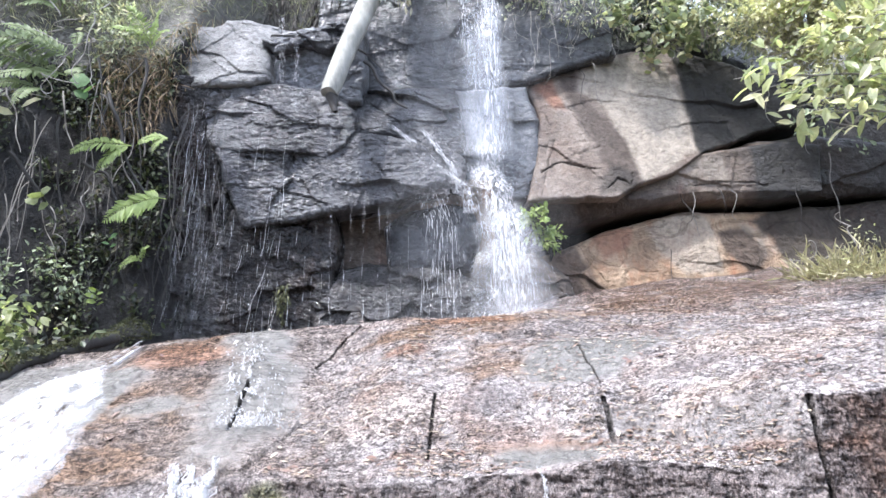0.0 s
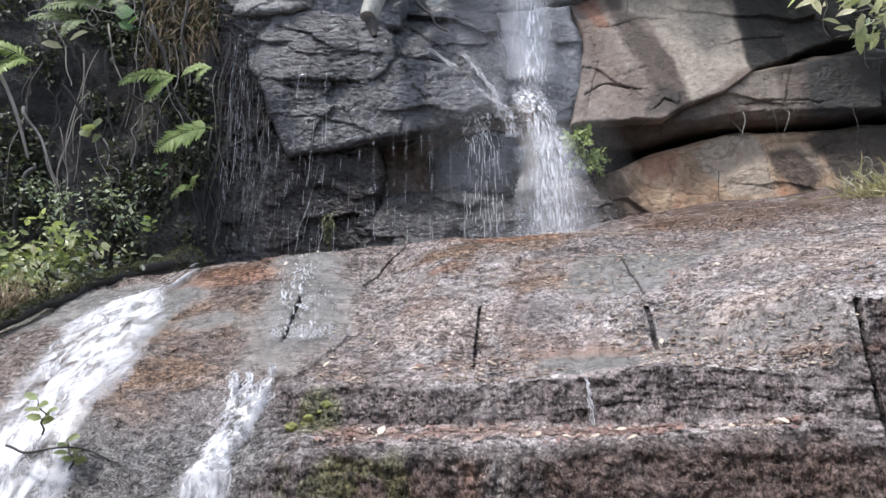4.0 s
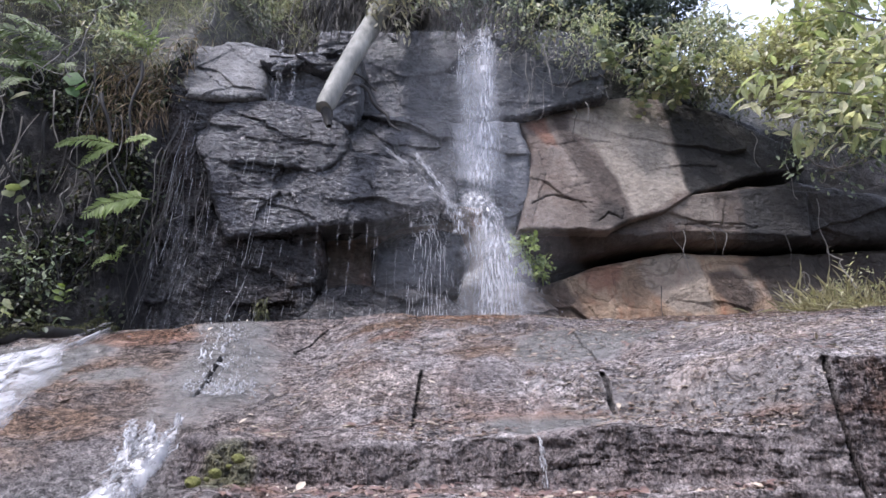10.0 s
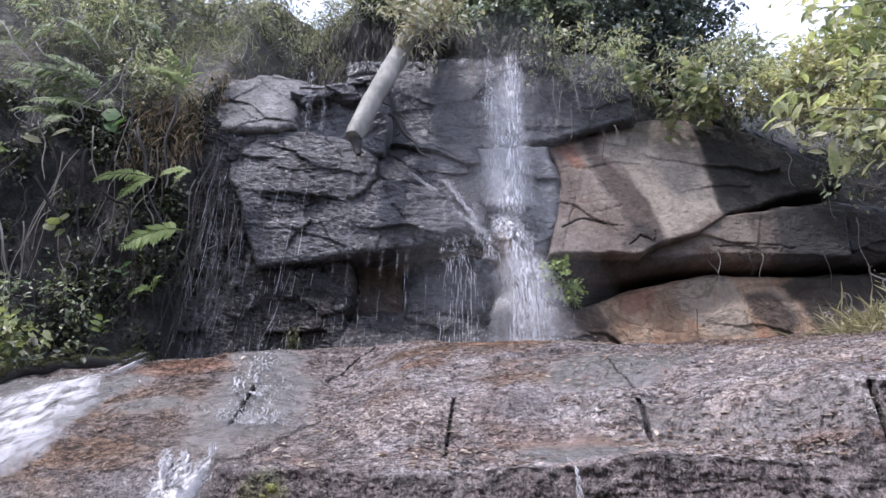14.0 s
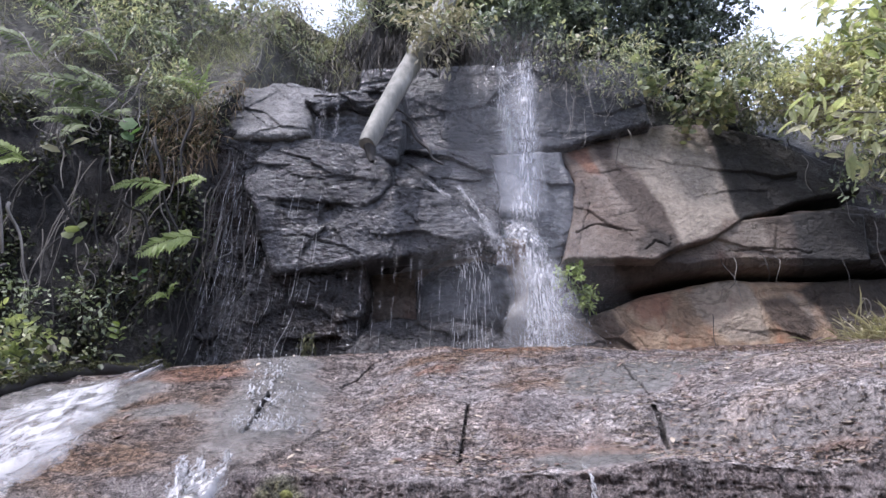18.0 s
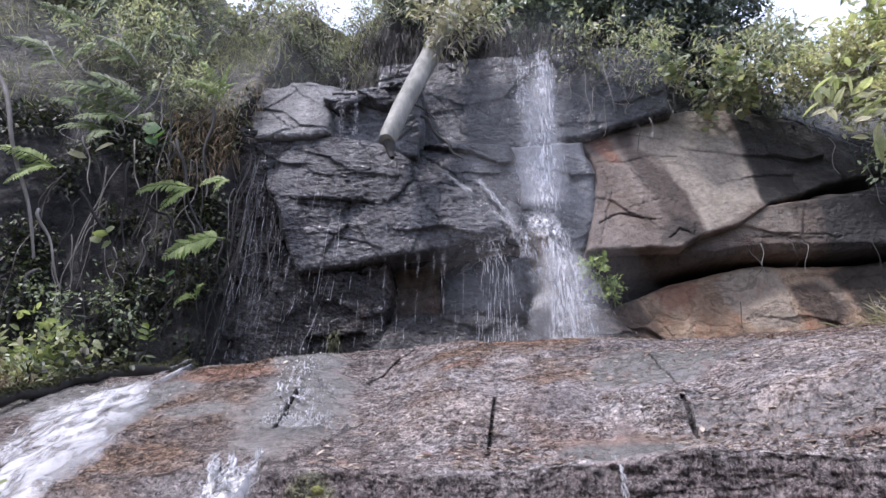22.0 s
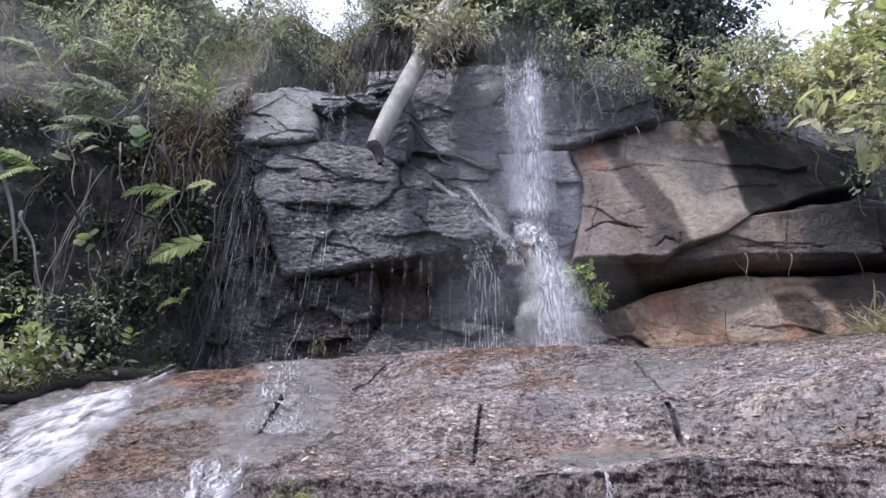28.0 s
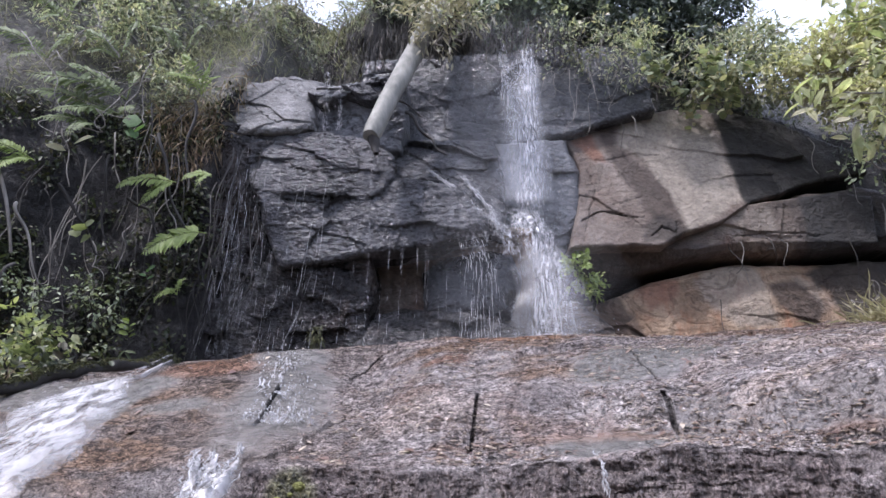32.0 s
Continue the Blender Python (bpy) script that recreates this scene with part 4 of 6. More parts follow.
rock("cliff_wall", ((-1.7, 6.65), (0.28, 6.75), (0.84, 6.9), (2.3, 6.85), (2.3, 5.75), (1.75, 5.6), (1.15, 5.36), (0.31, 5.2), (-0.81, 5.12), (-1.6, 5.1)), 8.75, WALL_GREY, "smooth wet grey upper cliff wall", 0.12, 0.08, lean_z=0.18, seed=20, rough=0.03, crease=0.012, tilt=0.05, step=0.015, count=12,
     cracks=((((0.95, 6.7), (1.0, 6.1), (1.1, 5.5)), 0.018, 0.05), (((-0.5, 5.6), (0.1, 5.52), (0.6, 5.58), (1.1, 5.5)), 0.014, 0.03), (((-1.2, 6.3), (-0.6, 5.8), (-0.2, 5.3)), 0.014, 0.03)))
rock("boulder", ((-1.4, 5.1), (-0.86, 5.17), (0.15, 5.22), (0.3, 4.42), (0.25, 3.74), (0.06, 3.77), (-0.23, 4.25), (-0.65, 4.45), (-1.12, 4.5)), 8.2, GREY, "sloping grey rock with running water", 0.15, 0.12, lean_z=0.45, seed=22, rough=0.028, crease=0.012, tilt=0.1, count=10, step=0.018,
     cracks=((((-1.0, 5.0), (-0.6, 4.7), (-0.25, 4.45), (0.0, 4.1)), 0.022, 0.06), (((-0.4, 5.15), (0.0, 4.85), (0.25, 4.6)), 0.016, 0.04)))
rock("boulder", ((0.1, 5.22), (1.09, 5.29), (1.24, 4.81), (1.2, 4.16), (1.03, 3.73), (0.36, 3.65), (0.12, 4.09), (0.22, 4.57)), 8.5, SMOOTH, "blue-grey wet rock behind the fall", 0.15, 0.1, lean_z=0.12, seed=23, rough=0.025, crease=0.012, tilt=0.05, step=0.015, count=10,
     cracks=((((1.15, 4.1), (0.9, 3.95), (0.7, 3.75)), 0.02, 0.06),))
# the dark zone is darker rock plus shade put into the colour
rock("rock_slab", ((1.07, 5.43), (1.41, 5.58), (1.82, 5.72), (2.57, 5.95), (3.13, 5.95), (3.82, 5.78), (4.31, 5.5), (4.9, 5.2), (4.85, 4.85), (4.26, 4.72), (3.67, 4.5), (3.32, 4.36), (2.86, 4.06), (2.41, 3.88), (2.11, 3.72), (1.59, 3.7), (1.05, 3.68), (1.17, 4.23), (1.24, 4.87)), 8.62, TAN, "tall tan and grey slab with brown stains", 0.12, 0.05, lean_z=0.38, seed=24, crease=0.01, crease_scale=(0.7, 1.3), rough=0.016, tilt=0.035, step=0.008, count=9, wobble=0.03,
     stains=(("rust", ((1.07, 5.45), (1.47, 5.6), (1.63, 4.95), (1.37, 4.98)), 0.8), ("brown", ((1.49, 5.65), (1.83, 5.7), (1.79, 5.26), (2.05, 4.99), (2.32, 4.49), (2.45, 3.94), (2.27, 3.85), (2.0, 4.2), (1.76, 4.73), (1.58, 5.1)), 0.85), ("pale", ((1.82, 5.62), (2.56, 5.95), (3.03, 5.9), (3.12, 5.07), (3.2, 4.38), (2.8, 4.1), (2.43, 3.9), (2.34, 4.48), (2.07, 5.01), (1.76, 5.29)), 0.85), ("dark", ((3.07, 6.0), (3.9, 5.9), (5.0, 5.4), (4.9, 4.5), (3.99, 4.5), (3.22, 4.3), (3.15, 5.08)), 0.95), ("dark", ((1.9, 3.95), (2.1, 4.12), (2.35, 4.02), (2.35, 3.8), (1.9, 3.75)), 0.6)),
     cracks=((((1.21, 4.06), (1.46, 4.18), (1.74, 4.12), (2.02, 4.1)), 0.022, 0.07), (((1.57, 4.26), (1.76, 4.34), (1.98, 4.42)), 0.012, 0.03), (((1.33, 4.88), (1.41, 4.51), (1.28, 4.07), (1.19, 3.73)), 0.014, 0.04), (((1.99, 3.83), (2.14, 3.95), (2.3, 3.88), (2.34, 4.05)), 0.022, 0.07), (((1.62, 5.0), (1.72, 4.85), (1.86, 4.6)), 0.012, 0.02), (((3.3, 5.6), (3.45, 5.1), (3.7, 4.75)), 0.02, 0.04), (((3.9, 5.6), (4.1, 5.1), (4.3, 4.7)), 0.02, 0.05)))
# dark end and brown underside: rock colour with shade painted in
rock("rock_ledge", ((2.45, 4.02), (2.89, 4.18), (3.2, 4.33), (3.67, 4.42), (4.3, 4.5), (4.75, 4.46), (4.7, 3.8), (4.1, 3.72), (3.5, 3.72), (2.96, 3.72), (2.4, 3.6), (1.85, 3.45), (1.3, 3.4), (1.1, 3.5), (1.0, 3.8), (1.64, 3.82), (2.16, 3.86)), 8.47, BROWN_PALE, "overhanging brown rock ledge", 0.18, 0.06, lean_z=0.1, seed=26, crease=0.012, crease_scale=(0.8, 2), rough=0.02, tilt=0.05, step=0.012, count=9, wobble=0.02, lip=((0.9, 3.74), (1.6, 3.72), (2.16, 3.74), (2.6, 3.74), (3.1, 3.84), (3.8, 3.84), (4.2, 3.84)), under=1.0,
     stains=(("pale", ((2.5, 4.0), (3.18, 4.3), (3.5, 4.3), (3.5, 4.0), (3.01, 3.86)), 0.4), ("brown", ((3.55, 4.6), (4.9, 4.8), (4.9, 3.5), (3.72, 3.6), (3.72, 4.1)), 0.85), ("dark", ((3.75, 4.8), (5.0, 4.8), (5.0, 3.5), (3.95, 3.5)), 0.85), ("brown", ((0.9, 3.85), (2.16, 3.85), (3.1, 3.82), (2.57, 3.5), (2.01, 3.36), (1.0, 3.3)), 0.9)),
     cracks=((((3.0, 3.9), (3.5, 3.95), (4.0, 3.93)), 0.018, 0.05), (((3.55, 4.4), (3.62, 4.1), (3.75, 3.9)), 0.014, 0.03)))
# dark zone: rock colour with the overhead bush's shade painted in
rock("boulder", ((3.9, 4.5), (4.68, 4.62), (5.67, 4.5), (6.1, 4.4), (6.0, 3.9), (4.71, 3.8), (3.9, 3.75), (3.85, 4.2)), 8.58, BROWN, "shaded dark rock at the end of the ledge", 0.16, 0.2, seed=36, crease=0.02, rough=0.03, tilt=0.1, step=0.02, count=12,
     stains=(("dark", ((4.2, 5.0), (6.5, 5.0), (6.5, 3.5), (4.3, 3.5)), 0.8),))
rock("rock_slab", ((1.5, 3.14), (2.08, 3.37), (2.67, 3.54), (3.19, 3.63), (4.0, 3.62), (4.93, 3.72), (5.58, 3.8), (6.11, 3.85), (5.8, 2.4), (4.18, 2.3), (3.36, 2.1), (2.22, 2.0), (0.6, 2.0), (1.1, 2.98)), 8.52, TAN_WARM, "low tan slab stained brown below the dark gap", 0.15, 0.1, lean_z=0.3, seed=127, crease=0.004, rough=0.022, tilt=0.05, step=0.006, count=8, wobble=0.03,
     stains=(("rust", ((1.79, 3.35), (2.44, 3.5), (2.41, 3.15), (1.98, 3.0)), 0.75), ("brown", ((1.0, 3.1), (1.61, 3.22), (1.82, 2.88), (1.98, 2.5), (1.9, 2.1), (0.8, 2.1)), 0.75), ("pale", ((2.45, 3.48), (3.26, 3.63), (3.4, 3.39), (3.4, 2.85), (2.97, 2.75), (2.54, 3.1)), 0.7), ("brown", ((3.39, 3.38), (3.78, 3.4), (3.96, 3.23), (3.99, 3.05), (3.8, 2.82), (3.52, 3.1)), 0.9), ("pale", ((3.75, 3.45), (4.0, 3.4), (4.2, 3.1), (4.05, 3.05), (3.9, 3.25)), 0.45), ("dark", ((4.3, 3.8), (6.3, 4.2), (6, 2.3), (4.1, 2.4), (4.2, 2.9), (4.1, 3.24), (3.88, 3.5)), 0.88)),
     cracks=((((1.65, 3.2), (1.8, 2.95), (1.98, 2.7)), 0.016, 0.04), (((3.4, 3.35), (3.42, 3.0), (3.46, 2.8)), 0.01, 0.02)))
rock("boulder", ((0.75, 2.9), (1.1, 3.05), (1.5, 2.75), (1.75, 1.95), (0.6, 1.95)), 8.2, BROWN, "brown wet rock at the foot of the tan slab", 0.2, 0.2, lean_z=0.2, seed=28, rough=0.035, crease=0.02, tilt=0.1, step=0.02, stains=(("brown", ((0.5, 3.2), (2, 3.2), (2, 1.8), (0.5, 1.8)), 0.85),))


# ---- the dead trunk ----
def trunk_mesh():
    line = bent((-1.262, 7.3, 4.72), (-0.5, 8.9, 8.0), 0.06, 40, 0.03, 3)
    v, f = tube(line, 0.108, 0.145, 24, 0.0)
    ang = np.tile(np.arange(24), 40)
    ring = np.repeat(np.arange(40), 24)
    centre = line[ring]
    v = centre + (v - centre) * (1 + 0.09 * fbm(ang * 0.5 + 3, ring * 0.35, 33, 4))[:, None]
    v[:24] = line[0] + (v[:24] - line[0]) * 0.9
    rag = np.array([0.05 * fbm(np.array([a * 0.9]), np.array([0.5]), 35, 3)[0] for a in range(24)])
    v[:24] += np.outer(rag, line[0] - line[2]) * 2.5
    end = np.vstack((v[:24] + 0.004 * (line[1] - line[0]), line[0:1] - 0.35 * (line[1:2] - line[0:1])))
    return (v, f), (end, np.array([(24, a, (a + 1) % 24) for a in range(24)]))


trunk = tagged(empty_at("dead_trunk", (-1.262, 7.3, 4.7)), "bleached bare trunk leaning down the cliff", "tree trunk")
bark, end = trunk_mesh()
child("trunk", mesh_of("trunk", *bark, TRUNK), trunk)
child("broken_end", mesh_of("broken_end", *end, TRUNK), trunk, "weathered broken end of the trunk")
stem(bent((-0.53, 8.85, 7.85), (-0.5, 9.3, 9.6), 0, 14, 0.08, 6), 0.12, 0.08, TRUNK, "limb", trunk, sides=10)
stem(bent((-0.5, 9.05, 8.35), (-1.15, 9.4, 9.3), 0.04, 12, 0.08, 7), 0.075, 0.045, TRUNK, "limb", trunk, sides=8)
v, f = tube(bent((-1.24, 7.32, 4.74), (-1.19, 7.28, 4.5), 0, 6, 0.03, 4), 0.075, 0.03, 8)
child("splinter", mesh_of("splinter", v, f, ROOT), trunk, "dark broken splinter at the trunk's end")


# ---- water ----
def on_line(points, s):
    p = np.array(points, float)
    k = np.linspace(0, 1, len(p))
    return np.stack([np.interp(s, k, p[:, i]) for i in range(p.shape[1])], -1)


def threads(points, widths, count, length, radius, seed, depth=0.05, rough=0.004):
    """Many short tapering strands of water strewn along a line, widths wide."""
    rs = np.random.RandomState(seed)
    s0 = rs.rand(count)
    ln = length[0] + (length[1] - length[0]) * rs.rand(count) ** 2
    total = np.linalg.norm(np.diff(np.array(points, float), axis=0), axis=1).sum()
    off = np.clip(rs.randn(count) * 0.45, -1.3, 1.3)
    rings = np.linspace(0, 1, 5)
    s = np.clip(s0[:, None] + rings[None] * (ln / total)[:, None], 0, 1)
    p = on_line(points, s)
    w = np.interp(s, np.linspace(0, 1, len(widths)), widths)
    p[..., 0] += off[:, None] * w * 0.5 + rough * rs.randn(count, 5)
    p[..., 1] += -depth * rs.rand(count)[:, None]
    r = (radius[0] + (radius[1] - radius[0]) * rs.rand(count) ** 2)[:, None] * np.array((0.15, 0.8, 1.0, 0.8, 0.15))[None]
    q = np.array(((1, 0, 0), (0, 1, 0), (-1, 0, 0), (0, -1, 0)), float)
    v = p[:, :, None] + r[:, :, None, None] * q[None, None]
    i, j = np.meshgrid(np.arange(4), np.arange(4), indexing="ij")
    k = (j + 1) % 4
    f = np.stack((i * 4 + j, i * 4 + k, (i + 1) * 4 + k, (i + 1) * 4 + j), -1).reshape(-1, 4)
    return v.reshape(-1, 3), (np.arange(count)[:, None, None] * 20 + f[None]).reshape(-1, 4)


def drops(centre, spread, count, radius, seed):
    rs = np.random.RandomState(seed)
    p = np.array(centre) + rs.randn(count, 3) * np.array(spread)
    r = radius * (0.4 + rs.rand(count) ** 2)
    o = np.array(((1, 0, 0), (-1, 0, 0), (0, 1, 0), (0, -1, 0), (0, 0, 1.5), (0, 0, -1.5)))
    t = np.array(((0, 2, 4), (2, 1, 4), (1, 3, 4), (3, 0, 4), (2, 0, 5), (1, 2, 5), (3, 1, 5), (0, 3, 5)))
    return (p[:, None] + r[:, None, None] * o[None]).reshape(-1, 3), (np.arange(count)[:, None, None] * 6 + t[None]).reshape(-1, 3)


def ribbon(points, width, n=70, cols=14, seed=0, wild=0.02, belly=0.06):
    q = on_line(points, np.linspace(0, 1, n))
    w = np.interp(np.linspace(0, 1, n), np.linspace(0, 1, len(width)), width)
    c = np.linspace(-1, 1, cols)
    X = q[:, 0:1] + w[:, None] * c[None] * 0.5 * (1 + 0.2 * fbm(q[:, 2:3] * 5, c[None] * 0.5, seed + 5, 3))
    Z = np.broadcast_to(q[:, 2:3], X.shape)
    Y = np.broadcast_to(q[:, 1:2], X.shape) - belly * (1 - c[None] ** 2) + wild * fbm(X * 9, Z * 4, seed, 4)
    return X, Y, Z


def ragged(n, cols, seed, fade=0.12):
    """How full a sheet of water is: full in the middle, thin at its sides and ends."""
    s, c = np.meshgrid(np.linspace(0, 1, n), np.linspace(-1, 1, cols), indexing="ij")
    side = np.clip(1.15 - np.abs(c) ** 1.6 + 0.45 * fbm(s * 9, c * 1.2, seed, 4), 0, 1)
    return np.clip(side * smoothstep(0, fade, s) * smoothstep(0, fade * 0.5, 1 - s + 0.02), 0, 1)


def water_run(name, label, runs, category="water", mist=()):
    """runs: (points, widths, strands, strand length, strand radius, sheet or not)"""
    x, y, z = runs[0][0][-1]
    ob = tagged(empty_at(name, (x, y, z)), label, category)
    for n, (pts, wid, count, length, radius, veil) in enumerate(runs):
        seed = int(abs(pts[0][0]) * 1000 + n * 7) % 5000
        if veil:
            veil_mesh = sheet("water_veil", *ribbon(pts, wid, seed=seed), veil)
            add_attribute(veil_mesh, "body", ragged(70, 14, seed))
            child("water_veil", veil_mesh, ob, "thin translucent sheet of water, spray or haze")
        tagged(child("running_water", mesh_of("running_water", *threads(pts, wid, count, length, radius, seed), DROP), ob, "white strands and beads of water"), kind="stuff")
    for n, (c, sp, count, r) in enumerate(mist):
        tagged(child("spray", mesh_of("spray", *drops(c, sp, count, r, 300 + n), DROP), ob, "fine white spray"), kind="stuff")
    return ob


water_run("waterfall", "white waterfall in thin broken strands down the cliff", (
    (((0.58, 8.42, 6.66), (0.6, 8.3, 5.9), (0.58, 8.2, 5.2), (0.55, 8.02, 4.1)), (0.2, 0.28, 0.34, 0.42), 420, (0.02, 0.16), (0.002, 0.006), FALL),
    (((0.26, 8.45, 6.66), (0.3, 8.35, 5.9), (0.42, 8.25, 5.2), (0.45, 8.1, 4.3)), (0.14, 0.24, 0.28, 0.3), 420, (0.02, 0.1), (0.002, 0.006), VEIL),
    (((0.42, 8.0, 4.12), (0.62, 7.75, 3.72), (0.72, 7.6, 3.1), (0.76, 7.45, 2.1)), (0.4, 0.46, 0.5, 0.6), 560, (0.03, 0.25), (0.002, 0.006), FALL),
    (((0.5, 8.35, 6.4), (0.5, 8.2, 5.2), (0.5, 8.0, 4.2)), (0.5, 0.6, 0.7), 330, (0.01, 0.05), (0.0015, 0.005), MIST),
    # wide faint sheet added as haze, paling the dark rock behind it
    (((0.45, 7.5, 6.7), (0.4, 7.4, 5.0), (0.4, 7.2, 3.4), (0.45, 7.1, 2.15)), (1.0, 1.6, 2.2, 2.2), 60, (0.01, 0.03), (0.0015, 0.004), SPRAY_HAZE),
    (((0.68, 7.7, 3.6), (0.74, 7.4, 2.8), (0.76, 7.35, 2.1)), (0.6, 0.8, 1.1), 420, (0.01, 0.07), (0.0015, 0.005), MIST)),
    "waterfall", (((0.74, 7.35, 2.3), (0.34, 0.12, 0.18), 700, 0.005), ((0.55, 7.75, 4.0), (0.2, 0.12, 0.14), 260, 0.005)))
water_run("side_stream", "thin white stream splashing over the sloping rock", (
    (((-0.66, 7.85, 4.55), (-0.45, 7.8, 4.38), (-0.03, 7.65, 3.95), (0.26, 7.55, 3.7), (0.3, 7.5, 3.4)), (0.06, 0.09, 0.14, 0.18, 0.2), 420, (0.02, 0.12), (0.003, 0.009), VEIL),
    (((-0.25, 7.9, 4.5), (0.1, 7.75, 4.0), (0.2, 7.6, 3.65)), (0.05, 0.08, 0.14), 220, (0.02, 0.12), (0.003, 0.008), VEIL),
    (((-0.1, 7.6, 3.72), (0.0, 7.5, 3.3), (0.02, 7.45, 2.2)), (0.4, 0.5, 0.6), 170, (0.05, 0.25), (0.0014, 0.0045), None)), "stream",
    (((0.05, 7.55, 3.75), (0.25, 0.08, 0.14), 260, 0.006),))
water_run("trickle", "small trickle of water in a rock recess", (
    (((-1.98, 8.0, 6.0), (-1.97, 7.98, 5.7), (-1.95, 7.95, 5.1)), (0.06, 0.1, 0.16), 120, (0.03, 0.12), (0.001, 0.004), None),
    (((-1.8, 8.0, 5.75), (-1.78, 7.95, 5.1)), (0.05, 0.12), 80, (0.03, 0.1), (0.001, 0.004), None)), "trickle")
water_run("trickle", "drip falling from the end of the dead trunk", ((((-1.235, 7.3, 4.6), (-1.21, 7.3, 3.4), (-1.2, 7.3, 2.2)), (0.015, 0.03, 0.05), 40, (0.02, 0.1), (0.0012, 0.0035), None),), "trickle")
rs = np.random.RandomState(44)
runs = []
for k in range(28):
    x = -2.85 + 1.25 * rs.rand() ** 1.4
    top = 4.95 - 1.3 * rs.rand() - 0.6 * (x + 2.75)
    slant = 0.22 * rs.rand() ** 2
    runs.append((((x + 0.02, 7.5, top), (x - 0.4 * slant, 7.4, 0.5 * top + 1.0), (x - 0.06 - slant, 7.28, 1.95 + 0.4 * rs.rand())), (0.012, 0.03, 0.05), 4, (0.1, 0.7), (0.0009, 0.0024), None))
runs.append((((-2.72, 7.55, 4.9), (-2.78, 7.45, 3.6), (-2.85, 7.35, 2.0)), (0.2, 0.4, 0.6), 30, (0.05, 0.3), (0.001, 0.0025), DRIP))
runs.append((((-2.5, 7.5, 4.3), (-2.5, 7.42, 3.3), (-2.55, 7.35, 2.0)), (0.2, 0.35, 0.5), 20, (0.05, 0.3), (0.001, 0.0025), DRIP))
water_run("water_curtain", "curtain of thin drips beside the earth bank", runs, "dripping water", (((-2.5, 7.3, 3.2), (0.25, 0.06, 0.6), 160, 0.003),))
runs = []
for k in range(16):
    x = -1.25 + 1.5 * (k + rs.rand()) / 16
    z = np.interp(x, (-1.3, -0.7, 0.1), (3.45, 3.6, 3.75))
    runs.append((((x, 7.5, z), (x, 7.48, 2.1)), (0.012, 0.035), 6, (0.05, 0.35), (0.001, 0.0024), None))
water_run("water_curtain", "drips falling from the overhanging rock edge", runs, "dripping water")
runs = []
for k in range(16):
    x = -2.4 + 1.1 * (k + rs.rand()) / 16
    runs.append((((x, 7.6, 3.0 + 0.5 * rs.rand()), (x - 0.03, 7.55, 2.0)), (0.01, 0.03), 3, (0.08, 0.4), (0.0009, 0.002), None))
water_run("water_curtain", "thin streaks of water running down the dark rock", runs, "dripping water")


def cascade(name, label, line, widths, strands, seed, lift=0.02, veil=None):
    """White water that runs down over the shelf; line in x and y."""
    n = 90
    q = on_line(line, np.linspace(0, 1, n))
    w = np.interp(np.linspace(0, 1, n), np.linspace(0, 1, len(widths)), widths)
    c = np.linspace(-1, 1, 26)
    X = q[:, 0:1] + 0.5 * w[:, None] * c[None] * (1 + 0.25 * fbm(q[:, 1:2] * 4, c[None] * 0.4, seed, 3))
    Y = np.broadcast_to(q[:, 1:2], X.shape) + 0.0 * X
    Z = soften(drape(X, Y), 2) + lift * (1 - np.abs(c[None]) ** 3) + min(0.02, 0.6 * lift) * fbm(X * 7, Y * 7, seed + 3, 4)
    ob = tagged(empty_at(name, (X.mean(), Y.mean(), Z.mean())), label, "cascade")
    foam = sheet("water_sheet", X, Y, Z, veil or FOAM)
    add_attribute(foam, "body", ragged(n, 26, seed, 0.06))
    child("water_sheet", foam, ob, "foaming sheet of water")
    pts = np.stack((q[:, 0], q[:, 1] - 0.02, Z[:, 13] + 0.025), -1)[::6]
    tagged(child("running_water", mesh_of("running_water", *threads(pts, widths, strands, (0.03, 0.1), (0.004, 0.013), seed, 0.03, 0.01), DROP), ob, "white strands of water"), kind="stuff")
    return ob


cascade("cascade", "broad foaming cascade running off the shelf", ((-2.36, 5.5), (-2.5, 5.3), (-2.78, 5.1), (-2.73, 4.8), (-2.64, 4.4), (-2.62, 4.0), (-2.7, 3.6), (-2.78, 3.22)), (0.03, 0.06, 0.6, 0.76, 0.8, 0.76, 0.9, 1.05), 120, 61, 0.06)
cascade("cascade", "narrow white cascade over the ledges", ((-1.37, 3.9), (-1.4, 3.8), (-1.44, 3.7), (-1.47, 3.6), (-1.5, 3.5), (-1.54, 3.28)), (0.3, 0.22, 0.24, 0.2, 0.32, 0.38), 110, 62, 0.045)
for n, (x0, x1, w) in enumerate(((-1.5, -1.46, 0.07), (-1.41, -1.4, 0.09), (-1.27, -1.34, 0.07))):
    cascade("cascade", "short white prong of water feeding the narrow cascade", ((x0, 4.02), (0.5 * (x0 + x1), 3.93), (x1, 3.83)), (0.03, w, w + 0.03), 26, 64 + n, 0.03)
cascade("cascade", "clear film of water splashing on the shelf", ((-1.46, 5.4), (-1.42, 5.12), (-1.34, 4.75), (-1.25, 4.38)), (0.16, 0.22, 0.3, 0.34), 40, 63, 0.004, FILM)
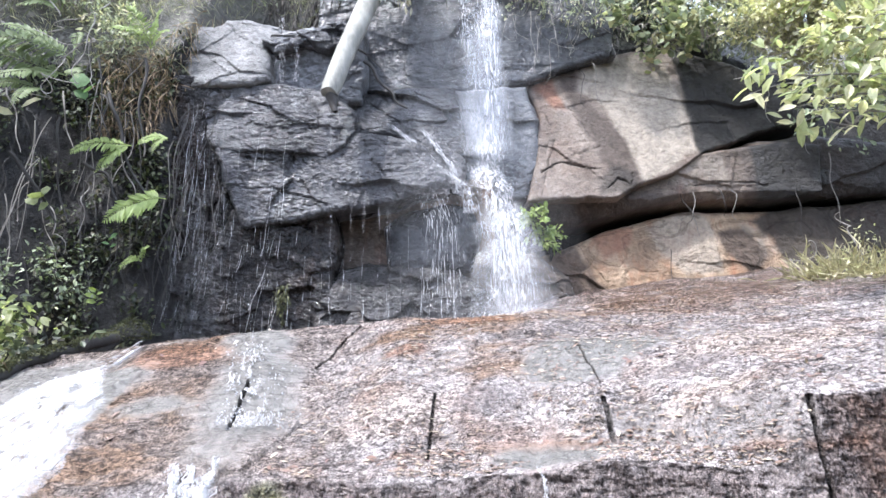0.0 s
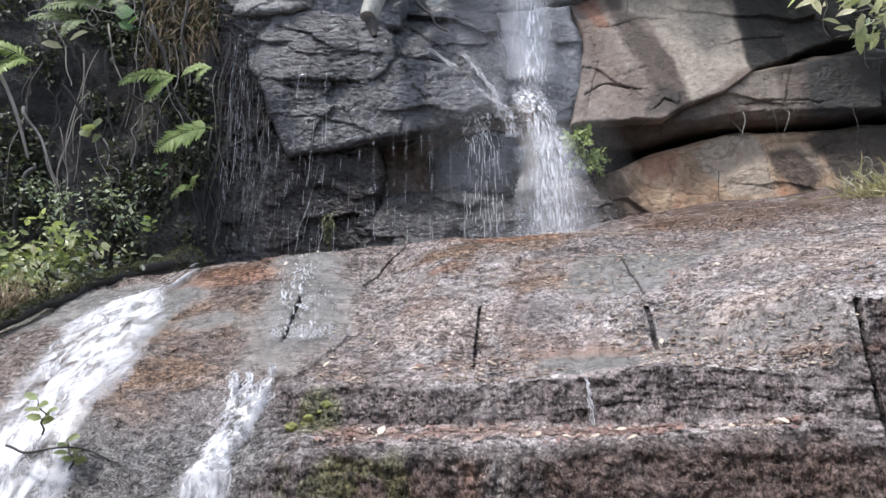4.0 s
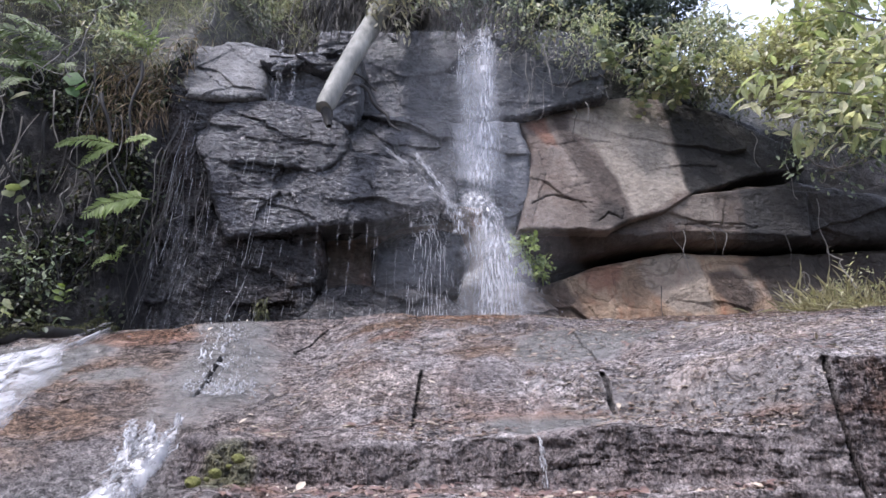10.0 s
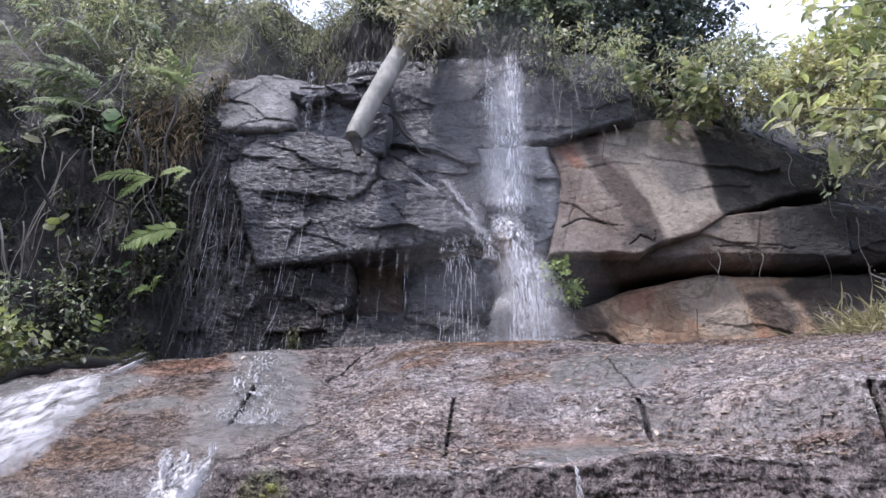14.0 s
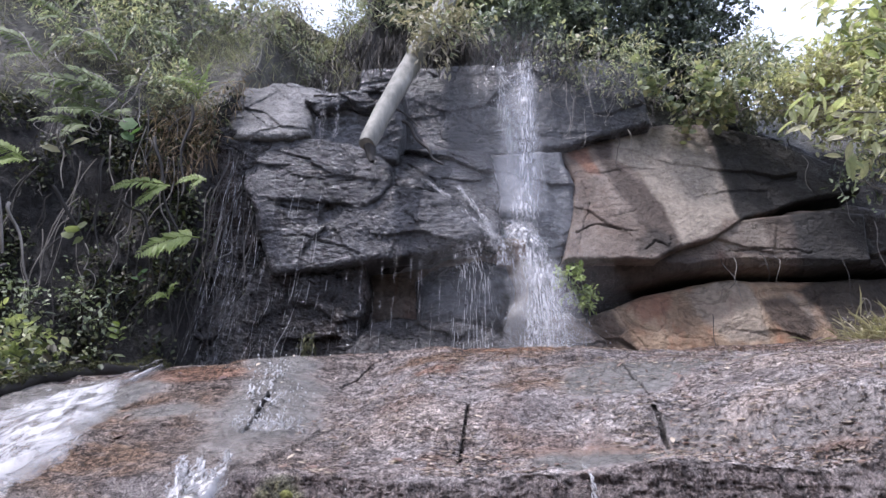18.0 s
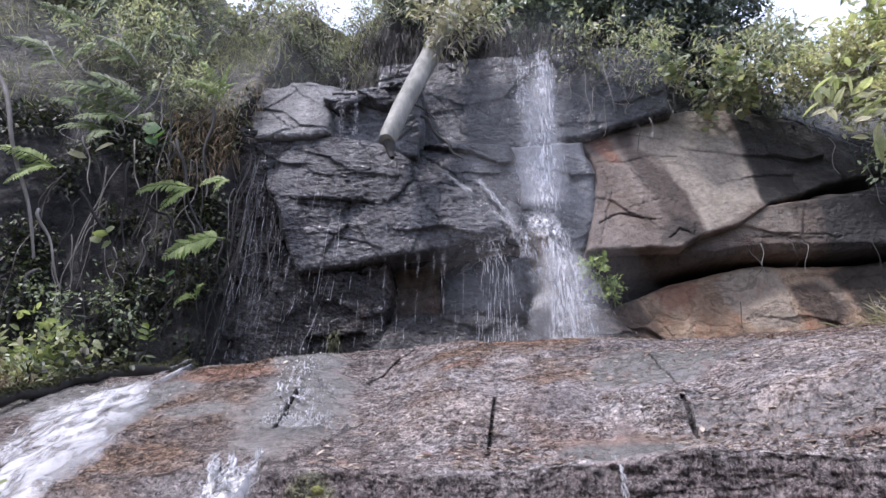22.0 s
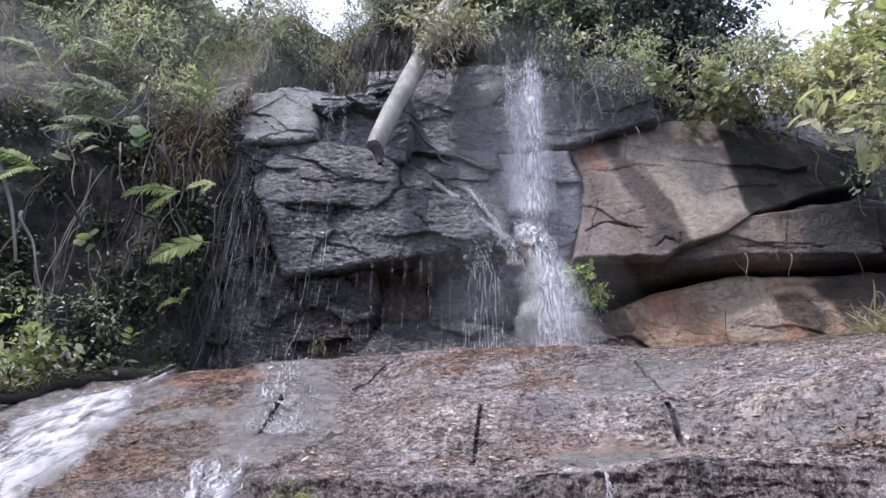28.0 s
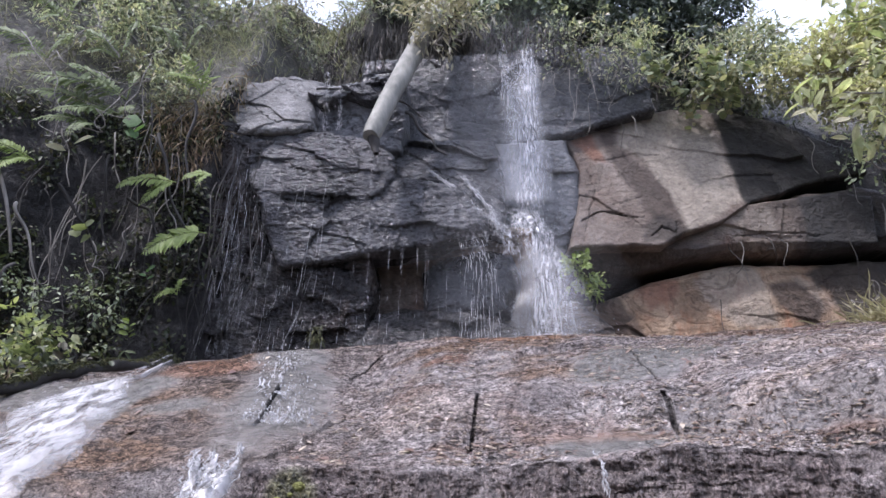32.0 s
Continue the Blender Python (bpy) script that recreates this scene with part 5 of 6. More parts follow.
water_run("splash", "small splashes where the film of water lands", tuple((((x, 4.4, float(drape(x, 4.4)) + 0.07 + 0.03 * (n % 3)), (x + 0.01, 4.37, float(drape(x, 4.37)) + 0.01)), (0.03, 0.06), 16, (0.01, 0.04), (0.003, 0.007), None) for n, x in enumerate((-1.4, -1.35, -1.3, -1.24, -1.19, -1.13, -1.08, -1.02))), "splash", (((-1.2, 4.4, float(drape(-1.2, 4.4)) + 0.05), (0.12, 0.03, 0.025), 120, 0.006), ((-1.2, 4.75, float(drape(-1.2, 4.75)) + 0.08), (0.1, 0.1, 0.06), 70, 0.006), ((-1.36, 5.05, float(drape(-1.36, 5.05)) + 0.06), (0.08, 0.05, 0.05), 90, 0.007)))
water_run("trickle", "thin trickle dropping over the front ledge", ((((0.5, 3.72, 1.34), (0.51, 3.62, 1.27), (0.53, 3.58, 1.07)), (0.025, 0.025, 0.04), 34, (0.02, 0.08), (0.002, 0.006), None),), "trickle")


# ---- plants ----
def plant_mass(name, label, category, centre, radius, clumps, per, size, mat, shape="oval", seed=0, stems=5, root=None, droop=-0.25, spread=0.16, front=0.5, stem_mat=None, tumble=0.6):
    """A bush or a hanging growth: stems from its root to clumps of leaves strewn unevenly over an ellipsoid."""
    rs = np.random.RandomState(seed)
    c, r = np.array(centre, float), np.array(radius, float)
    d = rs.randn(clumps, 3)
    d[:, 1] -= front * np.abs(rs.randn(clumps))
    d /= np.linalg.norm(d, axis=1)[:, None]
    mid = c + d * r * (0.35 + 0.75 * rs.rand(clumps))[:, None]
    way = d + 0.5 * rs.randn(clumps, 3) + np.array((0, -0.2, droop))
    way /= np.linalg.norm(way, axis=1)[:, None]
    k = np.repeat(np.arange(clumps), per)
    along = rs.rand(len(k))
    p = mid[k] + way[k] * (along * 2.2 * spread)[:, None] + rs.randn(len(k), 3) * spread * 0.33
    aim = way[k] * 0.7 + rs.randn(len(k), 3) * 0.7 + np.array((0, -0.15, droop))
    v, f = leaves(p, aim, size * (0.5 + 0.9 * rs.rand(len(k))), shape, seed, tumble=tumble)
    base = np.array(root if root else (c[0], c[1] + r[1] * 0.5, c[2] - r[2]))
    ob = tagged(empty_at(name, base), label, category)
    tagged(child("foliage", mesh_of("foliage", v, f, mat, False), ob), kind="stuff")
    for n in range(min(stems, clumps)):
        line = bent(base + rs.randn(3) * 0.04, mid[n] + way[n] * spread, 0.1 * r[2], 10, 0.12, seed + n)
        stem(line, 0.012, 0.004, stem_mat or ROOT, "stem", ob)
    return ob


def fern(label, base, tips, seed, width=0.25, arch=0.08, mat=None):
    """A fern: each frond a bent rib with paired leaflets that shorten to the tip."""
    rs = np.random.RandomState(seed)
    ob = tagged(empty_at("fern", base), label, "fern", "ferns on the bank")
    for n, tip in enumerate(tips):
        line = bent(base, tip, arch, 26, 0.02, seed + n)
        ln = np.linalg.norm(np.array(tip) - np.array(base))
        t = np.gradient(line, axis=0)
        t /= np.linalg.norm(t, axis=1)[:, None]
        side = np.cross(t, np.array((0, -0.75, 0.65)))
        side /= np.linalg.norm(side, axis=1)[:, None]
        k = np.arange(3, 25)
        taper = np.sin(np.pi * (0.18 + 0.8 * (k / 25.0))) ** 0.8
        pos, aim, size = [], [], []
        for sgn in (1, -1):
            pos.append(line[k])
            aim.append(sgn * side[k] + 0.45 * t[k] + np.array((0, 0, -0.2)) + 0.08 * rs.randn(len(k), 3))
            size.append(width * ln * taper * (0.9 + 0.2 * rs.rand(len(k))))
        v, f = leaves(np.concatenate(pos), np.concatenate(aim), np.concatenate(size), "lance", seed + n, (0, -0.75, 0.65), 0.12)
        frond = stem(line, 0.006, 0.002, mat or FERN_MAT, "frond", ob, sides=4)
        for v7 in v.reshape(-1, 7, 3):
            child("leaflet", mesh_of("leaflet", v7, f[:6], mat or FERN_MAT, False), frond, deeper=True)
    return ob


def leafy_sprig(name, label, base, height, count, size, mat, shape, seed, lean=(0, -0.2, 1)):
    """A small plant: a thin stem and a few leaves, each its own."""
    rs = np.random.RandomState(seed)
    tip = np.array(base) + np.array(lean, float) / np.linalg.norm(lean) * height
    line = bent(base, tip, 0, 10, 0.03, seed)
    ob = tagged(empty_at(name, base), label, "plant")
    stem(line, 0.006, 0.003, ROOT, "stem", ob)
    for n in range(count):
        s = 0.35 + 0.65 * n / max(1, count - 1)
        p = on_line(line, np.array([s]))
        a = 2.4 * n + rs.rand()
        v, f = leaves(p, [(math.cos(a), -0.5 + 0.5 * math.sin(a), 0.25)], size * (0.8 + 0.4 * rs.rand()), shape, seed + n, (0, -0.8, 0.6), 0.25)
        child("leaf", mesh_of("leaf", v, f, mat), ob)
    return ob


def strewn(name, label, category, pos, aim, size, mat, shape, seed, tumble=0.5, face=(0, -0.5, 1)):
    v, f = leaves(pos, aim, size, shape, seed, face, tumble)
    return tagged(new(name, mesh_of(name, v, f, mat, False)), label, category, kind="stuff")


def hill_spots(x0, x1, s0, s1, n, seed, out=0.03):
    rs = np.random.RandomState(seed)
    i = np.searchsorted(hx, x0 + (x1 - x0) * rs.rand(n))
    j = np.searchsorted(hs, s0 + (s1 - s0) * rs.rand(n))
    return np.stack((HX[i, j], HY[i, j] - out, HZ[i, j] + out), -1), rs


# grass and low growth on the hill, with bare earth between
p, rs = hill_spots(-7.5, -1.9, 0.97, 1.9, 9000, 201)
p = p[fbm(p[:, 0] * 1.6, p[:, 2] * 2.2, 212, 4) > -0.05]
strewn("hill_grass", "pale dry grass in patches on the hill's slope", "grass", p, rs.randn(len(p), 3) * 0.55 + np.array((0, -0.5, 0.5)), 0.1 + 0.22 * rs.rand(len(p)), GRASS, "blade", 202)
p, rs = hill_spots(-7.5, 4.5, 1.0, 2.0, 12000, 203, 0.08)
p = p[(fbm(p[:, 0] * 1.4, p[:, 2] * 2.0, 213, 4) > 0.0) & ((p[:, 0] < -2.2) | (p[:, 0] > 1.1))]
strewn("hill_undergrowth", "mixed low undergrowth on the hill", "undergrowth", p + rs.randn(len(p), 3) * 0.1, rs.randn(len(p), 3) + np.array((0, -0.4, 0.0)), 0.04 + 0.08 * rs.rand(len(p)), LEAF_HILL, "lance", 204)
p, rs = hill_spots(-7.5, -2.85, 0.3, 1.0, 22000, 205, 0.05)
keep = fbm(p[:, 0] * 2.2, p[:, 2] * 1.8, 206, 4) > 0.06 - 0.34 * smoothstep(4.2, 5.2, p[:, 2]) - 0.15 * smoothstep(2.7, 2.2, p[:, 2])
p = p[keep]
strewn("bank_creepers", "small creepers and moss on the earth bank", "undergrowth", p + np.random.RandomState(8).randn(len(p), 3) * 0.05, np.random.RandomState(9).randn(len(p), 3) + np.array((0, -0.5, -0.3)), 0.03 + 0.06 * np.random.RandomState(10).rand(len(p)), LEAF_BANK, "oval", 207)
p, rs = hill_spots(-3.9, -2.9, 0.8, 1.02, 800, 208, 0.12)
strewn("hanging_grass", "dry brown grass hanging over the bank", "grass", p, rs.randn(len(p), 3) * 0.55 + np.array((0.05, -0.3, -0.9)), 0.1 + 0.22 * rs.rand(len(p)), DRY, "blade", 209)
rs = np.random.RandomState(218)
p = np.stack((rs.uniform(-1.9, 1.3, 900), 8.5 - 0.1 * rs.rand(900), 6.75 + 0.25 * rs.rand(900) + 0.08 * rs.randn(900)), -1)
strewn("hanging_grass", "dark rootlets hanging over the head of the cliff wall", "grass", p, rs.randn(900, 3) * 0.18 + np.array((0.0, -0.1, -1.0)), 0.12 + 0.35 * rs.rand(900) ** 2, DRY_DARK, "blade", 219)
p, rs = hill_spots(-2.6, 1.2, 0.94, 1.75, 3400, 210, 0.1)
strewn("hanging_grass", "dry stems and rootlets hanging from the cliff's brow", "grass", p, rs.randn(len(p), 3) * 0.2 + np.array((0.0, -0.3, -1.0)), 0.2 + 0.4 * rs.rand(len(p)), DRY_DARK, "blade", 211)

for n, (x, s, r, m) in enumerate(((-6.2, 1.5, 0.6, LEAF_HILL), (-5.2, 1.2, 0.45, LEAF_SPRAY), (-4.4, 1.45, 0.5, LEAF_HILL), (-3.6, 1.7, 0.5, LEAF_HILL), (-2.9, 1.4, 0.35, LEAF_HILL), (-2.3, 1.75, 0.4, LEAF_HILL), (-5.7, 1.85, 0.7, LEAF_HILL), (-3.9, 1.1, 0.3, LEAF_SPRAY), (-3.1, 1.9, 0.35, LEAF_PALE), (-4.9, 1.75, 0.4, LEAF_PALE))):
    y, z = hill_at(np.array([x]), np.array([s]))
    plant_mass("hill_shrub", "hazy pale green shrub on the hillside", "shrub", (x, y[0] - 0.15, z[0] + 0.25 * r), (r, 0.4 * r, 0.55 * r), 34, 22, 0.08, m, "lance" if n % 3 else "oval", 220 + n, 5, (x, y[0], z[0] - 0.05), stem_mat=TWIG)

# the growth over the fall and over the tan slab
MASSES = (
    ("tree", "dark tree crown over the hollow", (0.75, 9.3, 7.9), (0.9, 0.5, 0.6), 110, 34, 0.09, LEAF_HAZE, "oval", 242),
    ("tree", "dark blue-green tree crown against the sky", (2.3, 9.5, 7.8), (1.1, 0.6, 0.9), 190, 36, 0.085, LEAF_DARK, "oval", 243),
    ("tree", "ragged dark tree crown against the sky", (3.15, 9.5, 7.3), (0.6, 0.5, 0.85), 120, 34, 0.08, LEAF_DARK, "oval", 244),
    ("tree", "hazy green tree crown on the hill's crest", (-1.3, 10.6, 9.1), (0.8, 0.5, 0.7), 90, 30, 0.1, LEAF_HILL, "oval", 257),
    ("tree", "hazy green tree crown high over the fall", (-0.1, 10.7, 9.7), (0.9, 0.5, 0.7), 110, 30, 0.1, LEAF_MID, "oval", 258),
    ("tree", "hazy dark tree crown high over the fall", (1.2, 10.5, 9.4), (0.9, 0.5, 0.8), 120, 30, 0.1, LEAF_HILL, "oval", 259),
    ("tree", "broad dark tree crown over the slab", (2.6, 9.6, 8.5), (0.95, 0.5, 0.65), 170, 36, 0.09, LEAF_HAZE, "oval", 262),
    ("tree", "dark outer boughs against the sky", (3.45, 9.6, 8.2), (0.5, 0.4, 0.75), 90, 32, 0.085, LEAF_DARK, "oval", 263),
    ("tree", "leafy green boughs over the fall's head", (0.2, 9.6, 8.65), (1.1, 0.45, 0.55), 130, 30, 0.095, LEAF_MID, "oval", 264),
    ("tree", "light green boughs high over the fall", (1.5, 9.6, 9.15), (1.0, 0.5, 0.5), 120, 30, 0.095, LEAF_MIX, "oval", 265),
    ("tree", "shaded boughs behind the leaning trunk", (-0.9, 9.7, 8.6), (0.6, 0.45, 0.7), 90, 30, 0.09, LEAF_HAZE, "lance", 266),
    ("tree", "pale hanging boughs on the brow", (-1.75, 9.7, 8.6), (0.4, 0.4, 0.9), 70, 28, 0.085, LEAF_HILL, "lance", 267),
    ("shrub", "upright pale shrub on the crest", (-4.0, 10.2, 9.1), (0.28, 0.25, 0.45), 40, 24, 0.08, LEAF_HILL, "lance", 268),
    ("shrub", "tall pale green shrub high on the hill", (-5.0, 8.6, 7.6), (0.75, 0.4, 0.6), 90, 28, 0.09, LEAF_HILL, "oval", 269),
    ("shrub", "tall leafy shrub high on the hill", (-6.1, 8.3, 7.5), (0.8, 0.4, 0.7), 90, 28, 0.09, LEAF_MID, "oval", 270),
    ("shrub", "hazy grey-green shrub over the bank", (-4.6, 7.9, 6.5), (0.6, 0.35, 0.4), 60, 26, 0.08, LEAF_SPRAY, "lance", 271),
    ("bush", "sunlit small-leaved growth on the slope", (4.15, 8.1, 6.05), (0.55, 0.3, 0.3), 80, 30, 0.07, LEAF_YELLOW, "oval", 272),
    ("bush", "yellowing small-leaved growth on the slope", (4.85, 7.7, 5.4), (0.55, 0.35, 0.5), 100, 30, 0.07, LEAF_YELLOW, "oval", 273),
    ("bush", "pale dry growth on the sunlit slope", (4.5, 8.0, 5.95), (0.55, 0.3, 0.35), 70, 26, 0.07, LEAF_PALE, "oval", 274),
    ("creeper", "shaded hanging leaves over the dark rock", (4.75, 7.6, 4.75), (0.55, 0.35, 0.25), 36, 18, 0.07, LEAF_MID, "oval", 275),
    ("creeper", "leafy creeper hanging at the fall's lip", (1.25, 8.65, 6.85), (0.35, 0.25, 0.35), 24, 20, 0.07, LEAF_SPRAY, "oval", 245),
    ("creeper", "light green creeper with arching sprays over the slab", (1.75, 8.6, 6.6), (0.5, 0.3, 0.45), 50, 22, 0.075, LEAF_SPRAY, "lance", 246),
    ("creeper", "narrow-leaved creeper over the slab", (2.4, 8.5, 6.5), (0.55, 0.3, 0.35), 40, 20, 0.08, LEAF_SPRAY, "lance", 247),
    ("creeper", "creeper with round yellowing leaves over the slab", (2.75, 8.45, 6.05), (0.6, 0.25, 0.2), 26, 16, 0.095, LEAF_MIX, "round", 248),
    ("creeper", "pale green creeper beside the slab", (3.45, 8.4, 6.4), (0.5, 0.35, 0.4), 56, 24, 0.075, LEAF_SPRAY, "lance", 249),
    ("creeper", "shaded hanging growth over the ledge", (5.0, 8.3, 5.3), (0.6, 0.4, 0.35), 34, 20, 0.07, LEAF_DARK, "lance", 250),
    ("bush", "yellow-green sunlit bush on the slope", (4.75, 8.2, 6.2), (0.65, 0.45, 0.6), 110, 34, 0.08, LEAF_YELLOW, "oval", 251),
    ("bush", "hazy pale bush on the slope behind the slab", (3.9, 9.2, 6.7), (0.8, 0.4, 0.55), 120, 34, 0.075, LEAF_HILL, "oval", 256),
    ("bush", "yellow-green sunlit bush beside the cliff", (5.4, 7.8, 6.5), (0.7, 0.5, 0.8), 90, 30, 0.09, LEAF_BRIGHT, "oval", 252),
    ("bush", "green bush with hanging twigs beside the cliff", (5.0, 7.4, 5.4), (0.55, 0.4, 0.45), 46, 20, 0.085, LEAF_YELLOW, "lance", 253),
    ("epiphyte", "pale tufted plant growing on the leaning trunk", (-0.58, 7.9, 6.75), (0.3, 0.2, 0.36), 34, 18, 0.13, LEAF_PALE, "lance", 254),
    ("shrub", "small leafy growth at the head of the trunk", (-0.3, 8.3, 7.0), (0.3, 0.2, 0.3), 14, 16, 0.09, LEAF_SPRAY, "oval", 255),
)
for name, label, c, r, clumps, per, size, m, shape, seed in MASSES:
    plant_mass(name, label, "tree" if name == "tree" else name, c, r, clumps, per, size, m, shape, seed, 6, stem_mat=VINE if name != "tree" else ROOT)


old_tree = tagged(empty_at("tree", (-1.7, 9.95, 7.45)), "dark slender tree trunk on the cliff's brow", "tree")
stem(bent((-1.75, 9.9, 7.2), (-1.6, 10.0, 10.8), 0, 16, 0.12, 71), 0.2, 0.15, ROOT, "trunk", old_tree, sides=9)
stem(bent((-1.55, 9.97, 8.7), (-1.0, 9.9, 10.0), 0, 12, 0.12, 72), 0.05, 0.02, ROOT, "limb", old_tree, sides=7)


# the near bush that leans in over the shelf: branches that come in from the side, each with its own leaves
def leafy_branch(bush, start, end, count, size, mat, seed, sag=0.08):
    rs = np.random.RandomState(seed)
    line = bent(start, end, sag, 16, 0.08, seed)
    branch = stem(line, 0.014, 0.003, TWIG, "branch", bush)
    s = 0.2 + 0.8 * rs.rand(count)
    t = np.array(end) - np.array(start)
    t = t / np.linalg.norm(t)
    p = on_line(line, s) + rs.randn(count, 3) * 0.07
    aim = t * 0.5 + rs.randn(count, 3) * 0.55 + np.array((0, -0.2, -0.35))
    tagged(child("foliage", mesh_of("foliage", *leaves(p, aim, size * (0.55 + 0.7 * rs.rand(count)), "pointed", seed, (-0.2, -0.5, 0.8), 0.5), mat, False), branch, deeper=True), kind="stuff")


near_bush = tagged(empty_at("bush", (4.2, 5.4, 2.5)), "bright sunlit large-leaved bush leaning in over the shelf", "bush")
TIPS = ((2.26, 5.1, 4.0), (2.4, 5.15, 3.9), (2.62, 5.15, 3.78), (2.5, 5.2, 4.2), (2.85, 5.2, 3.7), (2.9, 5.15, 4.35), (2.85, 5.25, 4.75), (3.1, 5.2, 4.95), (2.75, 5.3, 5.1), (3.15, 5.25, 5.4), (3.3, 5.1, 4.0), (3.4, 5.1, 4.5), (3.1, 5.3, 5.85))
for n, tip in enumerate(TIPS):
    leafy_branch(near_bush, (4.1, 5.5, max(3.3, tip[2] + 0.1 + 0.05 * (n % 4))), tip, 42, 0.17, LEAF_BUSH if n % 3 else LEAF_BRIGHT, 270 + n)
stem(bent((4.2, 5.4, 2.2), (4.05, 5.5, 4.8), 0, 12, 0.1, 5), 0.03, 0.012, ROOT, "trunk", near_bush)

# dry tuft and low plants at the foot of the slab
rs = np.random.RandomState(77)
p = np.array((4.2, 7.0, 2.5)) + rs.randn(1500, 3) * np.array((0.26, 0.13, 0.09))
strewn("dry_tuft", "tuft of pale straw-coloured grass on the shelf", "grass", p, rs.randn(1500, 3) * 0.75 + np.array((-0.35, -0.3, 0.55)), 0.15 + 0.3 * rs.rand(1500), STRAW, "blade", 301)
plant_mass("dry_shrub", "dry pale twiggy shrub at the rock's foot", "shrub", (4.3, 7.0, 2.75), (0.4, 0.2, 0.28), 40, 14, 0.06, LEAF_YELLOW, "lance", 302, 12, (4.3, 7.05, 2.45), stem_mat=TWIG)
plant_mass("fern_clump", "bright green ferny plant beside the fall", "plant", (1.17, 8.2, 3.42), (0.2, 0.12, 0.14), 22, 16, 0.075, FERN_MAT, "oval", 303, 4, (1.18, 8.4, 3.36), spread=0.06)
plant_mass("fern_clump", "small bright plant in the dark gap", "plant", (1.27, 8.15, 3.18), (0.09, 0.08, 0.11), 9, 14, 0.06, FERN_MAT, "oval", 304, 3, (1.28, 8.35, 3.16), spread=0.05)
plant_mass("moss_tuft", "green algae tuft hanging on the dark rock", "moss", (-1.78, 7.62, 2.45), (0.045, 0.03, 0.22), 16, 16, 0.06, MOSS_LOG, "lance", 305, 0, droop=-1.6, spread=0.03)

# ferns, broad leaves and sprouts on the bank
fern("bright green fern frond on the dark bank", (-3.28, 7.0, 4.03), ((-3.84, 6.85, 3.9), (-3.57, 6.85, 3.7)), 311)
fern("small fern on the dark bank", (-2.9, 7.0, 4.09), ((-3.17, 6.85, 3.98), (-3.0, 6.85, 3.9)), 312)
fern("long bright fern frond reaching out of the bank", (-2.88, 7.0, 3.46), ((-3.46, 6.85, 3.18),), 313, 0.34)
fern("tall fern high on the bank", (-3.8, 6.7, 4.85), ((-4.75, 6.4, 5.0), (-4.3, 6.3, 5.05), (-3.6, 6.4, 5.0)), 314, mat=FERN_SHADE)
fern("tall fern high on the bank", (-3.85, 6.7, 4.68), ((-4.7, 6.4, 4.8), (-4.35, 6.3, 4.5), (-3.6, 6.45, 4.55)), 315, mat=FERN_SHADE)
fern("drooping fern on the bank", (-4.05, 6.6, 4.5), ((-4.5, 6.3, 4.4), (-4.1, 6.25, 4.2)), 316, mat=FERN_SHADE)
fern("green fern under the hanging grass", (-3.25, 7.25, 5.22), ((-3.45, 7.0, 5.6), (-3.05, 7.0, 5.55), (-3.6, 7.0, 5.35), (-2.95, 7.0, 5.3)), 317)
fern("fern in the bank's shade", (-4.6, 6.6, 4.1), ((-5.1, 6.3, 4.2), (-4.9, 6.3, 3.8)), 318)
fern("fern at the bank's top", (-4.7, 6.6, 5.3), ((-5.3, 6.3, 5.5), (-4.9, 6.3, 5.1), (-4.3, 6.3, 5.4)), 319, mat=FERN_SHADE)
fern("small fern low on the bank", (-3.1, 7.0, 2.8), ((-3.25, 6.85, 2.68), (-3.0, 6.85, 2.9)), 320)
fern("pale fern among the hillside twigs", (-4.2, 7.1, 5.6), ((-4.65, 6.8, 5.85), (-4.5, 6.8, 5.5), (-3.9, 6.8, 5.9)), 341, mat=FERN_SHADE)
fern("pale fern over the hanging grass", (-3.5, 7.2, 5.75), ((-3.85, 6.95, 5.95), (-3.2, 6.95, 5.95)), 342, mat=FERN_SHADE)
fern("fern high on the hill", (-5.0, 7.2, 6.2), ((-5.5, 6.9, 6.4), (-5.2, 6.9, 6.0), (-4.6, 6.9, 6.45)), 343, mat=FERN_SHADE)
rs = np.random.RandomState(95)
p = np.array((-3.85, 5.2, 1.75)) + rs.randn(500, 3) * np.array((0.16, 0.14, 0.08))
strewn("hanging_grass", "dry grass hanging over the log's end", "grass", p, rs.randn(500, 3) * 0.5 + np.array((0.2, -0.4, -0.7)), 0.08 + 0.16 * rs.rand(500), DRY, "blade", 96)
leafy_sprig("broad_leaf_plant", "plant with four round leaves on the bank", (-3.78, 7.0, 4.45), 0.22, 4, 0.17, LEAF_ROUND, "round", 321)
leafy_sprig("broad_leaf_plant", "heart-leaved plant on the bank", (-4.15, 6.95, 3.3), 0.2, 4, 0.15, LEAF_BRIGHT, "round", 322)
leafy_sprig("sprout", "bright sprout at the bank's foot", (-3.5, 6.95, 2.28), 0.22, 8, 0.1, FERN_MAT, "oval", 323)
leafy_sprig("sprout", "small sprout with pale leaves on the bank", (-3.4, 6.95, 2.9), 0.14, 4, 0.09, LEAF_ROUND, "oval", 324)
leafy_sprig("sprout", "yellow leaf hanging from a thin stem", (-4.4, 6.85, 4.42), 0.12, 2, 0.2, LEAF_YELLOW, "oval", 325, (-0.3, -0.3, -1))
leafy_sprig("sprout", "bright sprout growing beside the cascade", (-2.28, 3.62, 0.78), 0.2, 9, 0.085, LEAF_BRIGHT, "oval", 326)
